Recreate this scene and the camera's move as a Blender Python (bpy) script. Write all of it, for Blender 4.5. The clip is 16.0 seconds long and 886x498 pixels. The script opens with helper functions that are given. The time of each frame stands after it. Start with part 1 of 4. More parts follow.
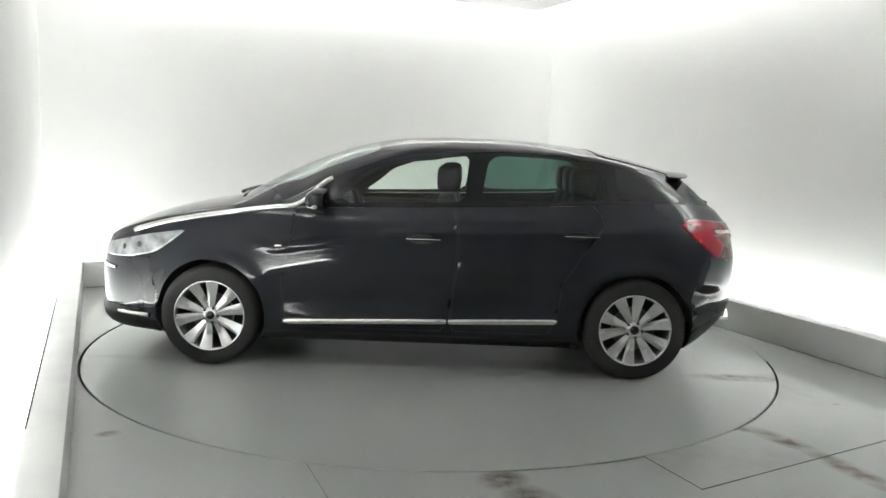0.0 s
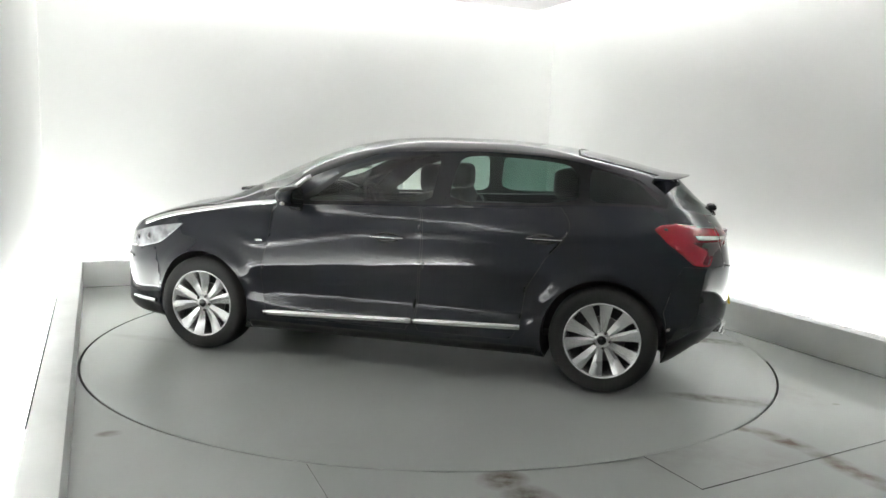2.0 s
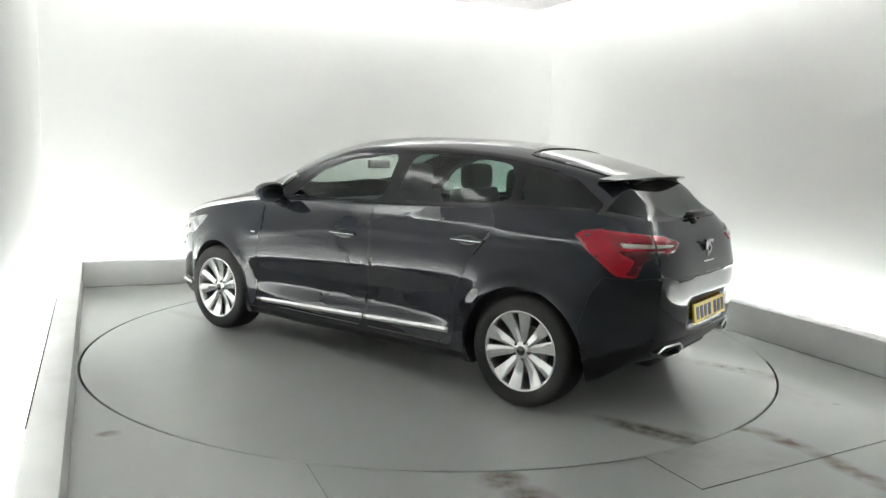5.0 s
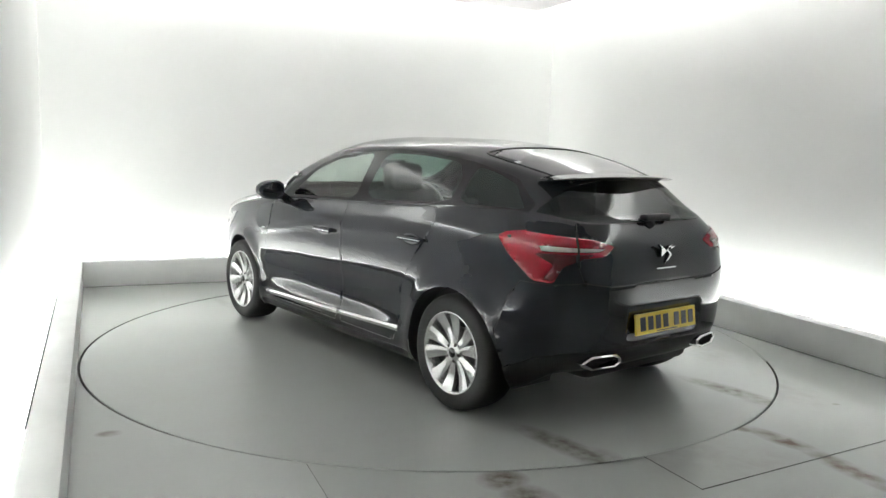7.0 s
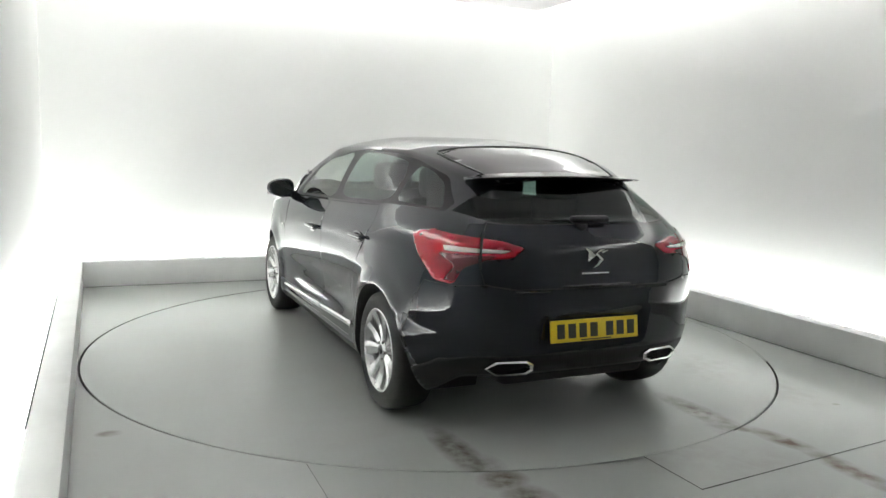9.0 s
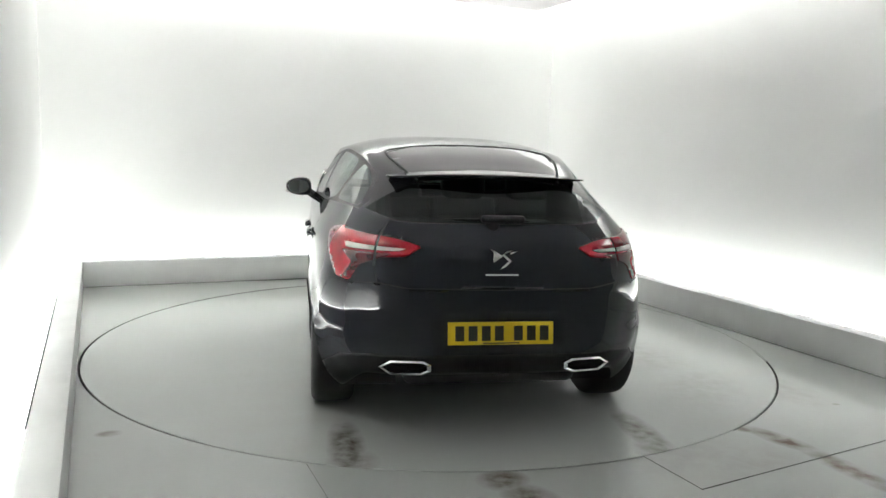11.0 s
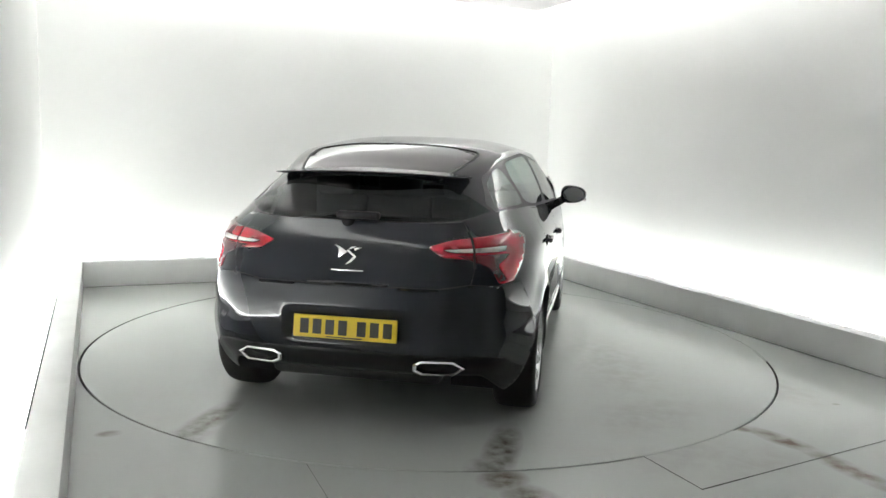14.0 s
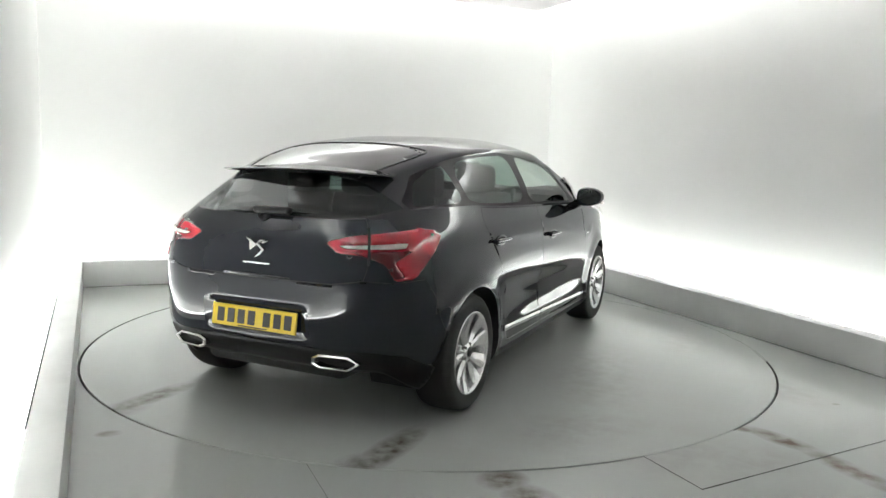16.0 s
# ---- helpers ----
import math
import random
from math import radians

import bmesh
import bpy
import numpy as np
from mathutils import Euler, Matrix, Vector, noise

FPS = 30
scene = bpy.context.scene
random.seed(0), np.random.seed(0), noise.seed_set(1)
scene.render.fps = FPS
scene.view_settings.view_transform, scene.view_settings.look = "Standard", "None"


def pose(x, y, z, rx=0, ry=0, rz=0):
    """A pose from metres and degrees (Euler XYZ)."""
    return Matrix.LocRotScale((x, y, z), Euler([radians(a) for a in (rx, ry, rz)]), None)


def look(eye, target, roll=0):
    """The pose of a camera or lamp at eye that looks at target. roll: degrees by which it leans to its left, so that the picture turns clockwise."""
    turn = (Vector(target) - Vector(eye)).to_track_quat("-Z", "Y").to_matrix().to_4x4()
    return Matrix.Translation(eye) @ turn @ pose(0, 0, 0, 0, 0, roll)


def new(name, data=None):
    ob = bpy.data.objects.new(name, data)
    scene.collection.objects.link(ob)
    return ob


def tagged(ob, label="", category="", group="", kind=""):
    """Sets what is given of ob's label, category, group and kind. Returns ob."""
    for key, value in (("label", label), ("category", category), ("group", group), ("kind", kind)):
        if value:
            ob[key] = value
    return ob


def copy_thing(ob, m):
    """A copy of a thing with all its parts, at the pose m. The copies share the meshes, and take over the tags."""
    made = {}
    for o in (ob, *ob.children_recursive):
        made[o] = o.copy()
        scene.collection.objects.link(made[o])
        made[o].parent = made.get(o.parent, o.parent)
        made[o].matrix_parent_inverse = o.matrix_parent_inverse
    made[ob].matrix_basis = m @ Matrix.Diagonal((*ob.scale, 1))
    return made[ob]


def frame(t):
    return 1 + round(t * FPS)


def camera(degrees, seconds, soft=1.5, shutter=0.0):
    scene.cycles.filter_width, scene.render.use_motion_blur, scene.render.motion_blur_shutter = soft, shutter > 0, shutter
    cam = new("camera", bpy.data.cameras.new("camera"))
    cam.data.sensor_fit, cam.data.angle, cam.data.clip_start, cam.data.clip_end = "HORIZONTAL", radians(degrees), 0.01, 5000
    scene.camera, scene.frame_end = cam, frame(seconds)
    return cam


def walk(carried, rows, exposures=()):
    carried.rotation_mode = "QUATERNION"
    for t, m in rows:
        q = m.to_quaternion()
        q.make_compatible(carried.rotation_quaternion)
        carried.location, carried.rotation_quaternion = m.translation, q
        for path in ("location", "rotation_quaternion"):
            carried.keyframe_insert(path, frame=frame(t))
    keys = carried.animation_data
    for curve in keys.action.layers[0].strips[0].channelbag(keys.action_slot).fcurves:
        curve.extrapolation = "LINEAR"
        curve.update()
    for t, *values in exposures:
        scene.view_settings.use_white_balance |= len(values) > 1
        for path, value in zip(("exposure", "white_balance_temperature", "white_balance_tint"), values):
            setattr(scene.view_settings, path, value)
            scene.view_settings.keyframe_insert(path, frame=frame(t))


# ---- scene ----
cam = camera(59.59, 16.0, soft=1.5)
EYE = Vector((0.0, -5.677, 1.428))
YAW, TILT = radians(0.700), radians(7.482)
AIM = EYE + Vector((math.sin(YAW) * math.cos(TILT), math.cos(YAW) * math.cos(TILT), -math.sin(TILT)))
VIEW = look(EYE, AIM, roll=1.697)
walk(cam, [(0.0, VIEW), (16.0, VIEW)], exposures=[(0.0, 0.0), (16.0, 0.0)])

# turntable and car turn together at a steady speed
START, SPEED = 177.68, -7.101
OFFSET = Vector((0.050, 0.003, 0.0))
ROOM = Matrix.Rotation(radians(22.9), 4, "Z")
LOW_GLOW, TOP_GLOW = 28.5, 103.0

world = bpy.data.worlds.new("world")
world.use_nodes = True
world.node_tree.nodes["Background"].inputs[0].default_value = (0.8, 0.85, 0.82, 1)
world.node_tree.nodes["Background"].inputs[1].default_value = 0.02
scene.world = world


# ---- materials ----
def nodes_of(name):
    m = bpy.data.materials.new(name)
    m.use_nodes = True
    t = m.node_tree
    return m, t, t.nodes["Principled BSDF"], (lambda kind: t.nodes.new("ShaderNode" + kind)), t.links.new


def noise_node(add, link, scale, detail=4.0, source="Object", squash=None):
    co = add("TexCoord")
    n = add("TexNoise")
    n.inputs["Scale"].default_value, n.inputs["Detail"].default_value = scale, detail
    if squash:
        mp = add("Mapping")
        mp.inputs["Scale"].default_value = squash
        link(co.outputs[source], mp.inputs["Vector"])
        link(mp.outputs[0], n.inputs["Vector"])
    else:
        link(co.outputs[source], n.inputs["Vector"])
    return n.outputs["Fac"]


def ramp_node(add, link, fac, lo, hi, a, b):
    r = add("MapRange")
    r.inputs["From Min"].default_value, r.inputs["From Max"].default_value = lo, hi
    r.inputs["To Min"].default_value, r.inputs["To Max"].default_value = a, b
    link(fac, r.inputs["Value"])
    return r.outputs[0]


def mix_node(add, link, fac, a, b):
    m = add("Mix")
    m.data_type = "RGBA"
    for value, sock in ((fac, m.inputs[0]), (a, m.inputs[6]), (b, m.inputs[7])):
        if hasattr(value, "default_value"):
            link(value, sock)
        else:
            sock.default_value = value if isinstance(value, float) else (*value, 1)
    return m.outputs[2]


def surface(name, colour, rough=0.5, metal=0.0, vary=0.12, coarse=3.0, fine=60.0, bump=0.0, coat=0.0, spec=0.5):
    """A plain surface with stains at one scale and grain at another."""
    m, t, p, add, link = nodes_of(name)
    big = noise_node(add, link, coarse)
    small = noise_node(add, link, fine, 6.0)
    dark = tuple(c * (1 - vary) for c in colour)
    light = tuple(min(1, c * (1 + vary * 0.6)) for c in colour)
    link(mix_node(add, link, ramp_node(add, link, big, 0.3, 0.7, 0.0, 1.0), dark, light), p.inputs["Base Color"])
    link(ramp_node(add, link, small, 0.3, 0.7, max(0.02, rough * 0.85), min(1, rough * 1.15)), p.inputs["Roughness"])
    p.inputs["Metallic"].default_value = metal
    p.inputs["Coat Weight"].default_value, p.inputs["Coat Roughness"].default_value = coat, 0.045
    p.inputs["Specular IOR Level"].default_value = spec
    if bump:
        b = add("Bump")
        b.inputs["Strength"].default_value, b.inputs["Distance"].default_value = bump, 0.003
        link(small, b.inputs["Height"])
        link(b.outputs[0], p.inputs["Normal"])
    return m


def glowing(name, colour, strength):
    m, t, p, add, link = nodes_of(name)
    p.inputs["Base Color"].default_value = (0.9, 0.9, 0.9, 1)
    p.inputs["Emission Color"].default_value = (*colour, 1)
    p.inputs["Emission Strength"].default_value = strength
    return m


def window_glass(name, tint, gloss=0.9):
    """Thin glass: tinted see-through with a clear reflection that grows towards a grazing view."""
    m, t, p, add, link = nodes_of(name)
    t.nodes.remove(p)
    clear, shine, mix, facing = add("BsdfTransparent"), add("BsdfGlossy"), add("MixShader"), add("LayerWeight")
    clear.inputs[0].default_value = (*tint, 1)
    shine.inputs["Roughness"].default_value = 0.02
    shine.inputs["Color"].default_value = (gloss, gloss, gloss, 1)
    facing.inputs["Blend"].default_value = 0.5
    power = add("Math")
    power.operation = "POWER"
    power.inputs[1].default_value = 4.0
    link(facing.outputs["Facing"], power.inputs[0])
    link(ramp_node(add, link, power.outputs[0], 0.0, 1.0, 0.05, 0.9), mix.inputs[0])
    link(clear.outputs[0], mix.inputs[1])
    link(shine.outputs[0], mix.inputs[2])
    link(mix.outputs[0], t.nodes["Material Output"].inputs[0])
    return m


def boxes_mask(add, link, boxes):
    """A soft mask from boxes (x, y, half length, half width, turn in degrees, strength) in the object's plan."""
    co = add("TexCoord")
    total = None
    for x, y, a, b, turn, strength in boxes:
        mp = add("Mapping")
        mp.vector_type = "TEXTURE"
        mp.inputs["Location"].default_value = (x, y, 0)
        mp.inputs["Rotation"].default_value = (0, 0, radians(turn))
        mp.inputs["Scale"].default_value = (a, b, 1)
        link(co.outputs["Object"], mp.inputs["Vector"])
        flat = add("VectorMath")
        flat.operation = "MULTIPLY"
        flat.inputs[1].default_value = (1, 1, 0)
        link(mp.outputs[0], flat.inputs[0])
        ln = add("VectorMath")
        ln.operation = "LENGTH"
        link(flat.outputs[0], ln.inputs[0])
        one = ramp_node(add, link, ln.outputs["Value"], 1.0, 0.35, 0.0, strength)
        if total is None:
            total = one
        else:
            mx = add("Math")
            mx.operation = "MAXIMUM"
            link(total, mx.inputs[0])
            link(one, mx.inputs[1])
            total = mx.outputs[0]
    return total


def painted_floor(name, stains, stain_colour):
    """Grey painted concrete, worn glossy, with brown tyre dirt where cars roll."""
    m, t, p, add, link = nodes_of(name)
    big = noise_node(add, link, 0.8, 1.0)
    fine = noise_node(add, link, 90.0, 3.0)
    scuff = noise_node(add, link, 5.0, 2.0, squash=(1.0, 0.35, 1.0))
    base = mix_node(add, link, ramp_node(add, link, big, 0.1, 0.9, 0.0, 1.0), (0.375, 0.395, 0.386), (0.425, 0.440, 0.425))
    base = mix_node(add, link, ramp_node(add, link, scuff, 0.1, 0.9, 0.0, 0.32), base, (0.35, 0.335, 0.295))
    mask = boxes_mask(add, link, stains)
    blot = ramp_node(add, link, noise_node(add, link, 11.0, 6.0), 0.36, 0.64, 0.0, 0.75)
    mul = add("Math")
    mul.operation = "MULTIPLY"
    link(mask, mul.inputs[0])
    link(blot, mul.inputs[1])
    soft = add("Math")
    soft.operation = "MULTIPLY_ADD"
    soft.inputs[1].default_value = 0.38
    link(mask, soft.inputs[0])
    link(mul.outputs[0], soft.inputs[2])
    link(mix_node(add, link, soft.outputs[0], base, stain_colour), p.inputs["Base Color"])
    link(ramp_node(add, link, scuff, 0.1, 0.9, 0.20, 0.28), p.inputs["Roughness"])
    b = add("Bump")
    b.inputs["Strength"].default_value, b.inputs["Distance"].default_value = 0.10, 0.001
    link(fine, b.inputs["Height"])
    link(b.outputs[0], p.inputs["Normal"])
    return m


WALL = surface("white_wall_paint", (0.878, 0.882, 0.868), 0.75, vary=0.03, coarse=0.7, fine=120.0, bump=0.1)
KERB = surface("white_kerb_paint", (0.86, 0.87, 0.855), 0.5, vary=0.08, coarse=2.2, fine=80.0, bump=0.15)
CEILING = surface("ceiling_paint", (0.90, 0.86, 0.88), 0.8, vary=0.03, coarse=0.8, fine=100.0)
END_WALL = surface("end_wall_paint", (0.44, 0.445, 0.44), 0.8, vary=0.08, coarse=0.8, fine=100.0)
FLOOR = painted_floor("floor_paint", [
    (1.66, -1.765, 0.09, 0.05, -20, 0.7), (1.80, -1.90, 0.24, 0.085, -57, 0.95), (1.96, -2.26, 0.34, 0.085, -70, 0.95),
    (0.33, -2.47, 0.12, 0.13, -62, 0.9), (0.45, -2.68, 0.22, 0.13, -62, 0.95),
    (-1.555, -2.05, 0.07, 0.05, 20, 0.6), (2.389, -1.31, 0.03, 0.02, 0, 0.7),
    (2.15, -1.0, 0.5, 0.22, -65, 0.16), (2.1, 0.6, 0.5, 0.16, -65, 0.12), (1.55, -2.2, 0.4, 0.2, 30, 0.14), (1.25, -2.15, 0.45, 0.22, 35, 0.12)], (0.105, 0.074, 0.055))
TABLE = painted_floor("turntable_paint", [
    (-2.05, 0.74, 0.42, 0.10, 0, 0.85), (-2.02, -0.78, 0.42, 0.10, 0, 0.85),
    (1.9, 0.78, 0.4, 0.07, 0, 0.15), (-2.25, -0.75, 0.16, 0.13, 0, 0.55), (-2.22, 0.72, 0.16, 0.13, 0, 0.55),
    (-0.3, -1.35, 1.1, 0.35, 12, 0.14), (-1.3, -1.5, 0.5, 0.3, -30, 0.14), (0.9, -1.7, 0.6, 0.25, 20, 0.10)], (0.075, 0.056, 0.044))
JOINT = surface("dark_joint_filler", (0.035, 0.035, 0.033), 0.8)
LOW_LAMP = glowing("cool_white_led_low", (0.975, 1.0, 0.98), LOW_GLOW)
TOP_LAMP = glowing("cool_white_led_top", (0.975, 1.0, 0.98), TOP_GLOW)

PAINT = surface("black_pearl_car_paint", (0.0150, 0.0160, 0.0215), 0.5, vary=0.06, coarse=5, fine=900.0, coat=1.0, spec=0.0)
GLOSS = surface("gloss_black_trim", (0.008, 0.008, 0.009), 0.12, vary=0.05, coat=0.6)
PILLAR = surface("black_pillar_trim", (0.009, 0.009, 0.010), 0.32, vary=0.1, spec=0.22)
PLASTIC = surface("dark_bumper_plastic", (0.009, 0.009, 0.010), 0.42, vary=0.1, fine=300.0, bump=0.1, spec=0.25)
CHROME = surface("satin_chrome", (0.78, 0.78, 0.77), 0.16, metal=1.0, vary=0.03)
ALLOY = surface("silver_alloy", (0.74, 0.74, 0.74), 0.22, metal=0.8, vary=0.05)
RUBBER = surface("tyre_rubber", (0.016, 0.016, 0.016), 0.72, vary=0.2, fine=200.0, bump=0.2)
STEEL = surface("brake_steel", (0.12, 0.115, 0.11), 0.35, metal=1.0, vary=0.15)
RED = surface("red_lamp_lens", (0.34, 0.006, 0.018), 0.12, vary=0.25, coarse=8, coat=0.8)
DEEP_RED = surface("deep_red_lamp_lens", (0.085, 0.003, 0.008), 0.10, vary=0.2, coarse=14, coat=0.8)
CLEAR = surface("white_lamp_lens", (0.72, 0.66, 0.64), 0.15, vary=0.15, coarse=20, coat=0.8)
HEADLAMP = surface("clear_headlamp", (0.46, 0.47, 0.48), 0.10, metal=0.5, vary=0.5, coarse=12, coat=1.0)
YELLOW = surface("yellow_plate", (0.66, 0.46, 0.012), 0.35, vary=0.05)
INK = surface("black_plate_ink", (0.02, 0.018, 0.012), 0.5)
LEATHER = surface("dark_seat_leather", (0.018, 0.018, 0.02), 0.5, vary=0.2, fine=150.0, bump=0.2)
CABIN = surface("dark_cabin_plastic", (0.012, 0.012, 0.013), 0.65, vary=0.15, fine=200.0, bump=0.1)
FRONT_GLASS = window_glass("clear_green_window", (0.84, 0.91, 0.86))
REAR_GLASS = window_glass("privacy_window", (0.26, 0.37, 0.33))
TAIL_GLASS = window_glass("dark_tail_window", (0.11, 0.16, 0.145), 0.6)
SCREEN_GLASS = window_glass("windscreen_glass", (0.66, 0.73, 0.69))
MIRROR = surface("mirror_silver", (0.40, 0.42, 0.42), 0.03, metal=1.0, vary=0.0)


# ---- building helpers ----
def part(name, bm, material, parent=None, label="", smooth=True):
    """Links a bmesh as one mesh object under a thing or a part."""
    me = bpy.data.meshes.new(name)
    bm.to_mesh(me)
    bm.free()
    me.materials.append(material)
    if smooth:
        for f in me.polygons:
            f.use_smooth = True
    ob = new(name, me)
    if parent:
        ob.parent = parent
    if label:
        ob["label"] = label
    return ob


def sharp_shade(ob, degrees=35):
    """Keeps edges sharper than the angle crisp."""
    bm = bmesh.new()
    bm.from_mesh(ob.data)
    for e in bm.edges:
        if len(e.link_faces) == 2 and e.calc_face_angle(0) > radians(degrees):
            e.smooth = False
    bm.to_mesh(ob.data)
    bm.free()
    return ob


def box(lo, hi, bevel=0.0, steps=2, bm=None):
    bm = bm or bmesh.new()
    size = [b - a for a, b in zip(lo, hi)]
    mid = [(a + b) / 2 for a, b in zip(lo, hi)]
    made = bmesh.ops.create_cube(bm, size=1.0, matrix=Matrix.Translation(mid) @ Matrix.Diagonal((*size, 1)))
    if bevel:
        es = list({e for v in made["verts"] for e in v.link_edges})
        bmesh.ops.bevel(bm, geom=es, offset=bevel, segments=steps, affect="EDGES", profile=0.5)
    return bm


def lathe(profile, count=64, axis="Y"):
    """Turns (radius, offset) pairs round an axis into a surface."""
    bm = bmesh.new()
    rings = []
    for r, o in profile:
        ring = []
        for i in range(count):
            a = 2 * math.pi * i / count
            ring.append(bm.verts.new((r * math.cos(a), o, r * math.sin(a)) if axis == "Y" else (r * math.cos(a), r * math.sin(a), o)))
        rings.append(ring)
    for a, b in zip(rings, rings[1:]):
        for i in range(count):
            bm.faces.new((a[i], a[(i + 1) % count], b[(i + 1) % count], b[i]))
    bmesh.ops.recalc_face_normals(bm, faces=bm.faces[:])
    return bm


def prism(outline, lo, hi, axis=1, bevel=0.0, bm=None):
    """Extrudes an outline (two coordinates) along an axis."""
    bm = bm or bmesh.new()

    def at(p, d):
        q = [p[0], p[1]]
        q.insert(axis, d)
        return bm.verts.new(q)
    a = [at(p, lo) for p in outline]
    b = [at(p, hi) for p in outline]
    fs = [bm.faces.new(a), bm.faces.new(b[::-1])]
    n = len(outline)
    for i in range(n):
        fs.append(bm.faces.new((a[i], b[i], b[(i + 1) % n], a[(i + 1) % n])))
    bmesh.ops.recalc_face_normals(bm, faces=fs)
    if bevel:
        es = list({e for f in fs for e in f.edges})
        bmesh.ops.bevel(bm, geom=es, offset=bevel, segments=2, affect="EDGES", profile=0.5)
    return bm


def sweep(points, section, bm=None, closed=False):
    """Carries a section (side, up) along a line of points."""
    bm = bm or bmesh.new()
    rings = []
    pts = [Vector(p) for p in points]
    for i, p in enumerate(pts):
        d = (pts[min(i + 1, len(pts) - 1)] - pts[max(i - 1, 0)]).normalized()
        side = d.cross(Vector((0, 0, 1))).normalized()
        up = side.cross(d)
        rings.append([bm.verts.new(p + side * a + up * b) for a, b in section])
    n = len(section)
    for a, b in zip(rings, rings[1:]):
        for i in range(n):
            bm.faces.new((a[i], a[(i + 1) % n], b[(i + 1) % n], b[i]))
    bm.faces.new(rings[0])
    bm.faces.new(rings[-1][::-1])
    bmesh.ops.recalc_face_normals(bm, faces=bm.faces[:])
    return bm


def flipped(bm):
    """The same mesh on the other side of the car."""
    bmesh.ops.scale(bm, vec=(1, -1, 1), verts=bm.verts[:])
    bmesh.ops.reverse_faces(bm, faces=bm.faces[:])
    return bm


# ---- the room ----
def in_room(ob):
    ob.matrix_world = ROOM
    return ob


WEST, EAST, BACK, FRONT, HIGH = -2.77, 2.82, 3.12, -7.2, 3.35
KERB_W, KERB_E, KERB_N, KERB_TOP, THICK = -2.42, 2.483, 2.81, 0.245, 0.15


def build_room():
    # floor with a round opening for the turntable
    bm = bmesh.new()
    count, hole = 160, 2.405
    inner = [bm.verts.new((hole * math.cos(2 * math.pi * i / count), hole * math.sin(2 * math.pi * i / count), 0)) for i in range(count)]
    outer = []
    for v in inner:
        d = (ROOM.to_3x3().inverted() @ v.co).normalized()
        reach = min((EAST + 0.1 if d.x > 0 else 0.1 - WEST) / max(abs(d.x), 1e-6), (BACK + 0.1 if d.y > 0 else 0.1 - FRONT) / max(abs(d.y), 1e-6))
        outer.append(bm.verts.new(ROOM.to_3x3() @ (d * reach)))
    for i in range(count):
        j = (i + 1) % count
        bm.faces.new((inner[i], outer[i], outer[j], inner[j]))
    # far corners are closed with their own triangles
    for sx, sy in ((1, BACK + 0.1), (-1, BACK + 0.1), (1, FRONT - 0.1), (-1, FRONT - 0.1)):
        corner = ROOM.to_3x3() @ Vector((EAST + 0.1 if sx > 0 else WEST - 0.1, sy, 0))
        a = math.atan2(corner.y, corner.x) % (2 * math.pi)
        i = int(a / (2 * math.pi) * count)
        bm.faces.new((outer[i], bm.verts.new(corner), outer[(i + 1) % count]))
    bmesh.ops.recalc_face_normals(bm, faces=bm.faces[:])
    for f in bm.faces:
        if f.normal.z < -0.5 and f.calc_center_median().z > -0.01:
            f.normal_flip()
    tagged(part("floor", bm, FLOOR, smooth=False), "grey glossy painted concrete floor with brown tyre dirt", "floor", kind="structure")

    # dark pit under the turntable, seen in the gap round it
    pit = part("turntable_pit", lathe([(hole, -0.0005), (hole, -0.09), (1e-3, -0.09)], 160, "Z"), JOINT)
    tagged(pit, "dark pit below the round gap in the floor", "floor", kind="structure")

    # turntable disc, flush with the floor
    ring = [(0.0, 0.0), (1.2, 0.0), (2.389, 0.0), (2.392, -0.003), (2.392, -0.07)]
    bm = lathe([(max(r, 1e-4), o) for r, o in ring], 160, "Z")
    for f in bm.faces:
        if f.normal.z < -0.5:
            f.normal_flip()
    disc = tagged(part("turntable", bm, TABLE), "round grey painted turntable flush in the floor, tyre marks", "turntable", kind="structure")
    sharp_shade(disc, 40)

    # filled joints of the drive hatch beside the turntable
    def joint(name, a, b, wide):
        a, b = Vector((*a, 0)), Vector((*b, 0))
        side = (b - a).normalized().cross(Vector((0, 0, 1))) * wide / 2
        bm = prism([tuple((a + side).xy), tuple((b + side).xy), tuple((b - side).xy), tuple((a - side).xy)], -0.002, 0.0015, axis=2)
        return tagged(part(name, bm, JOINT, smooth=False), "thin dark joint line in the grey floor", "floor joint", kind="structure")
    joint("floor_joint", (1.027, -2.172), (1.186, -2.518), 0.003)
    joint("floor_joint", (1.186, -2.518), (2.44, -1.83), 0.007)
    joint("floor_joint", (-0.542, -2.355), (-0.40, -2.69), 0.0012)

    # added floor-coloured strips: the gap is dirt-covered in front, washed out by light behind
    for first, last in ((-64.5, -48.0), (-9.0, 96.0)):
        bm = bmesh.new()
        count = int((last - first) / 2.5) + 2
        rows = []
        for k in range(count):
            a = radians(first + (last - first) * k / (count - 1))
            rows.append([bm.verts.new((r * math.cos(a), r * math.sin(a), z)) for r, z in ((2.4048, -0.02), (2.4048, -0.0012), (2.3935, -0.0016), (2.3935, -0.02))])
        for a, b in zip(rows, rows[1:]):
            for j in range(3):
                bm.faces.new((a[j], a[j + 1], b[j + 1], b[j]))
        bmesh.ops.recalc_face_normals(bm, faces=bm.faces[:])
        tagged(part("gap_filler", bm, FLOOR, smooth=False), "floor-coloured strip added where dirt and glare hide the round gap", "floor joint", kind="structure")

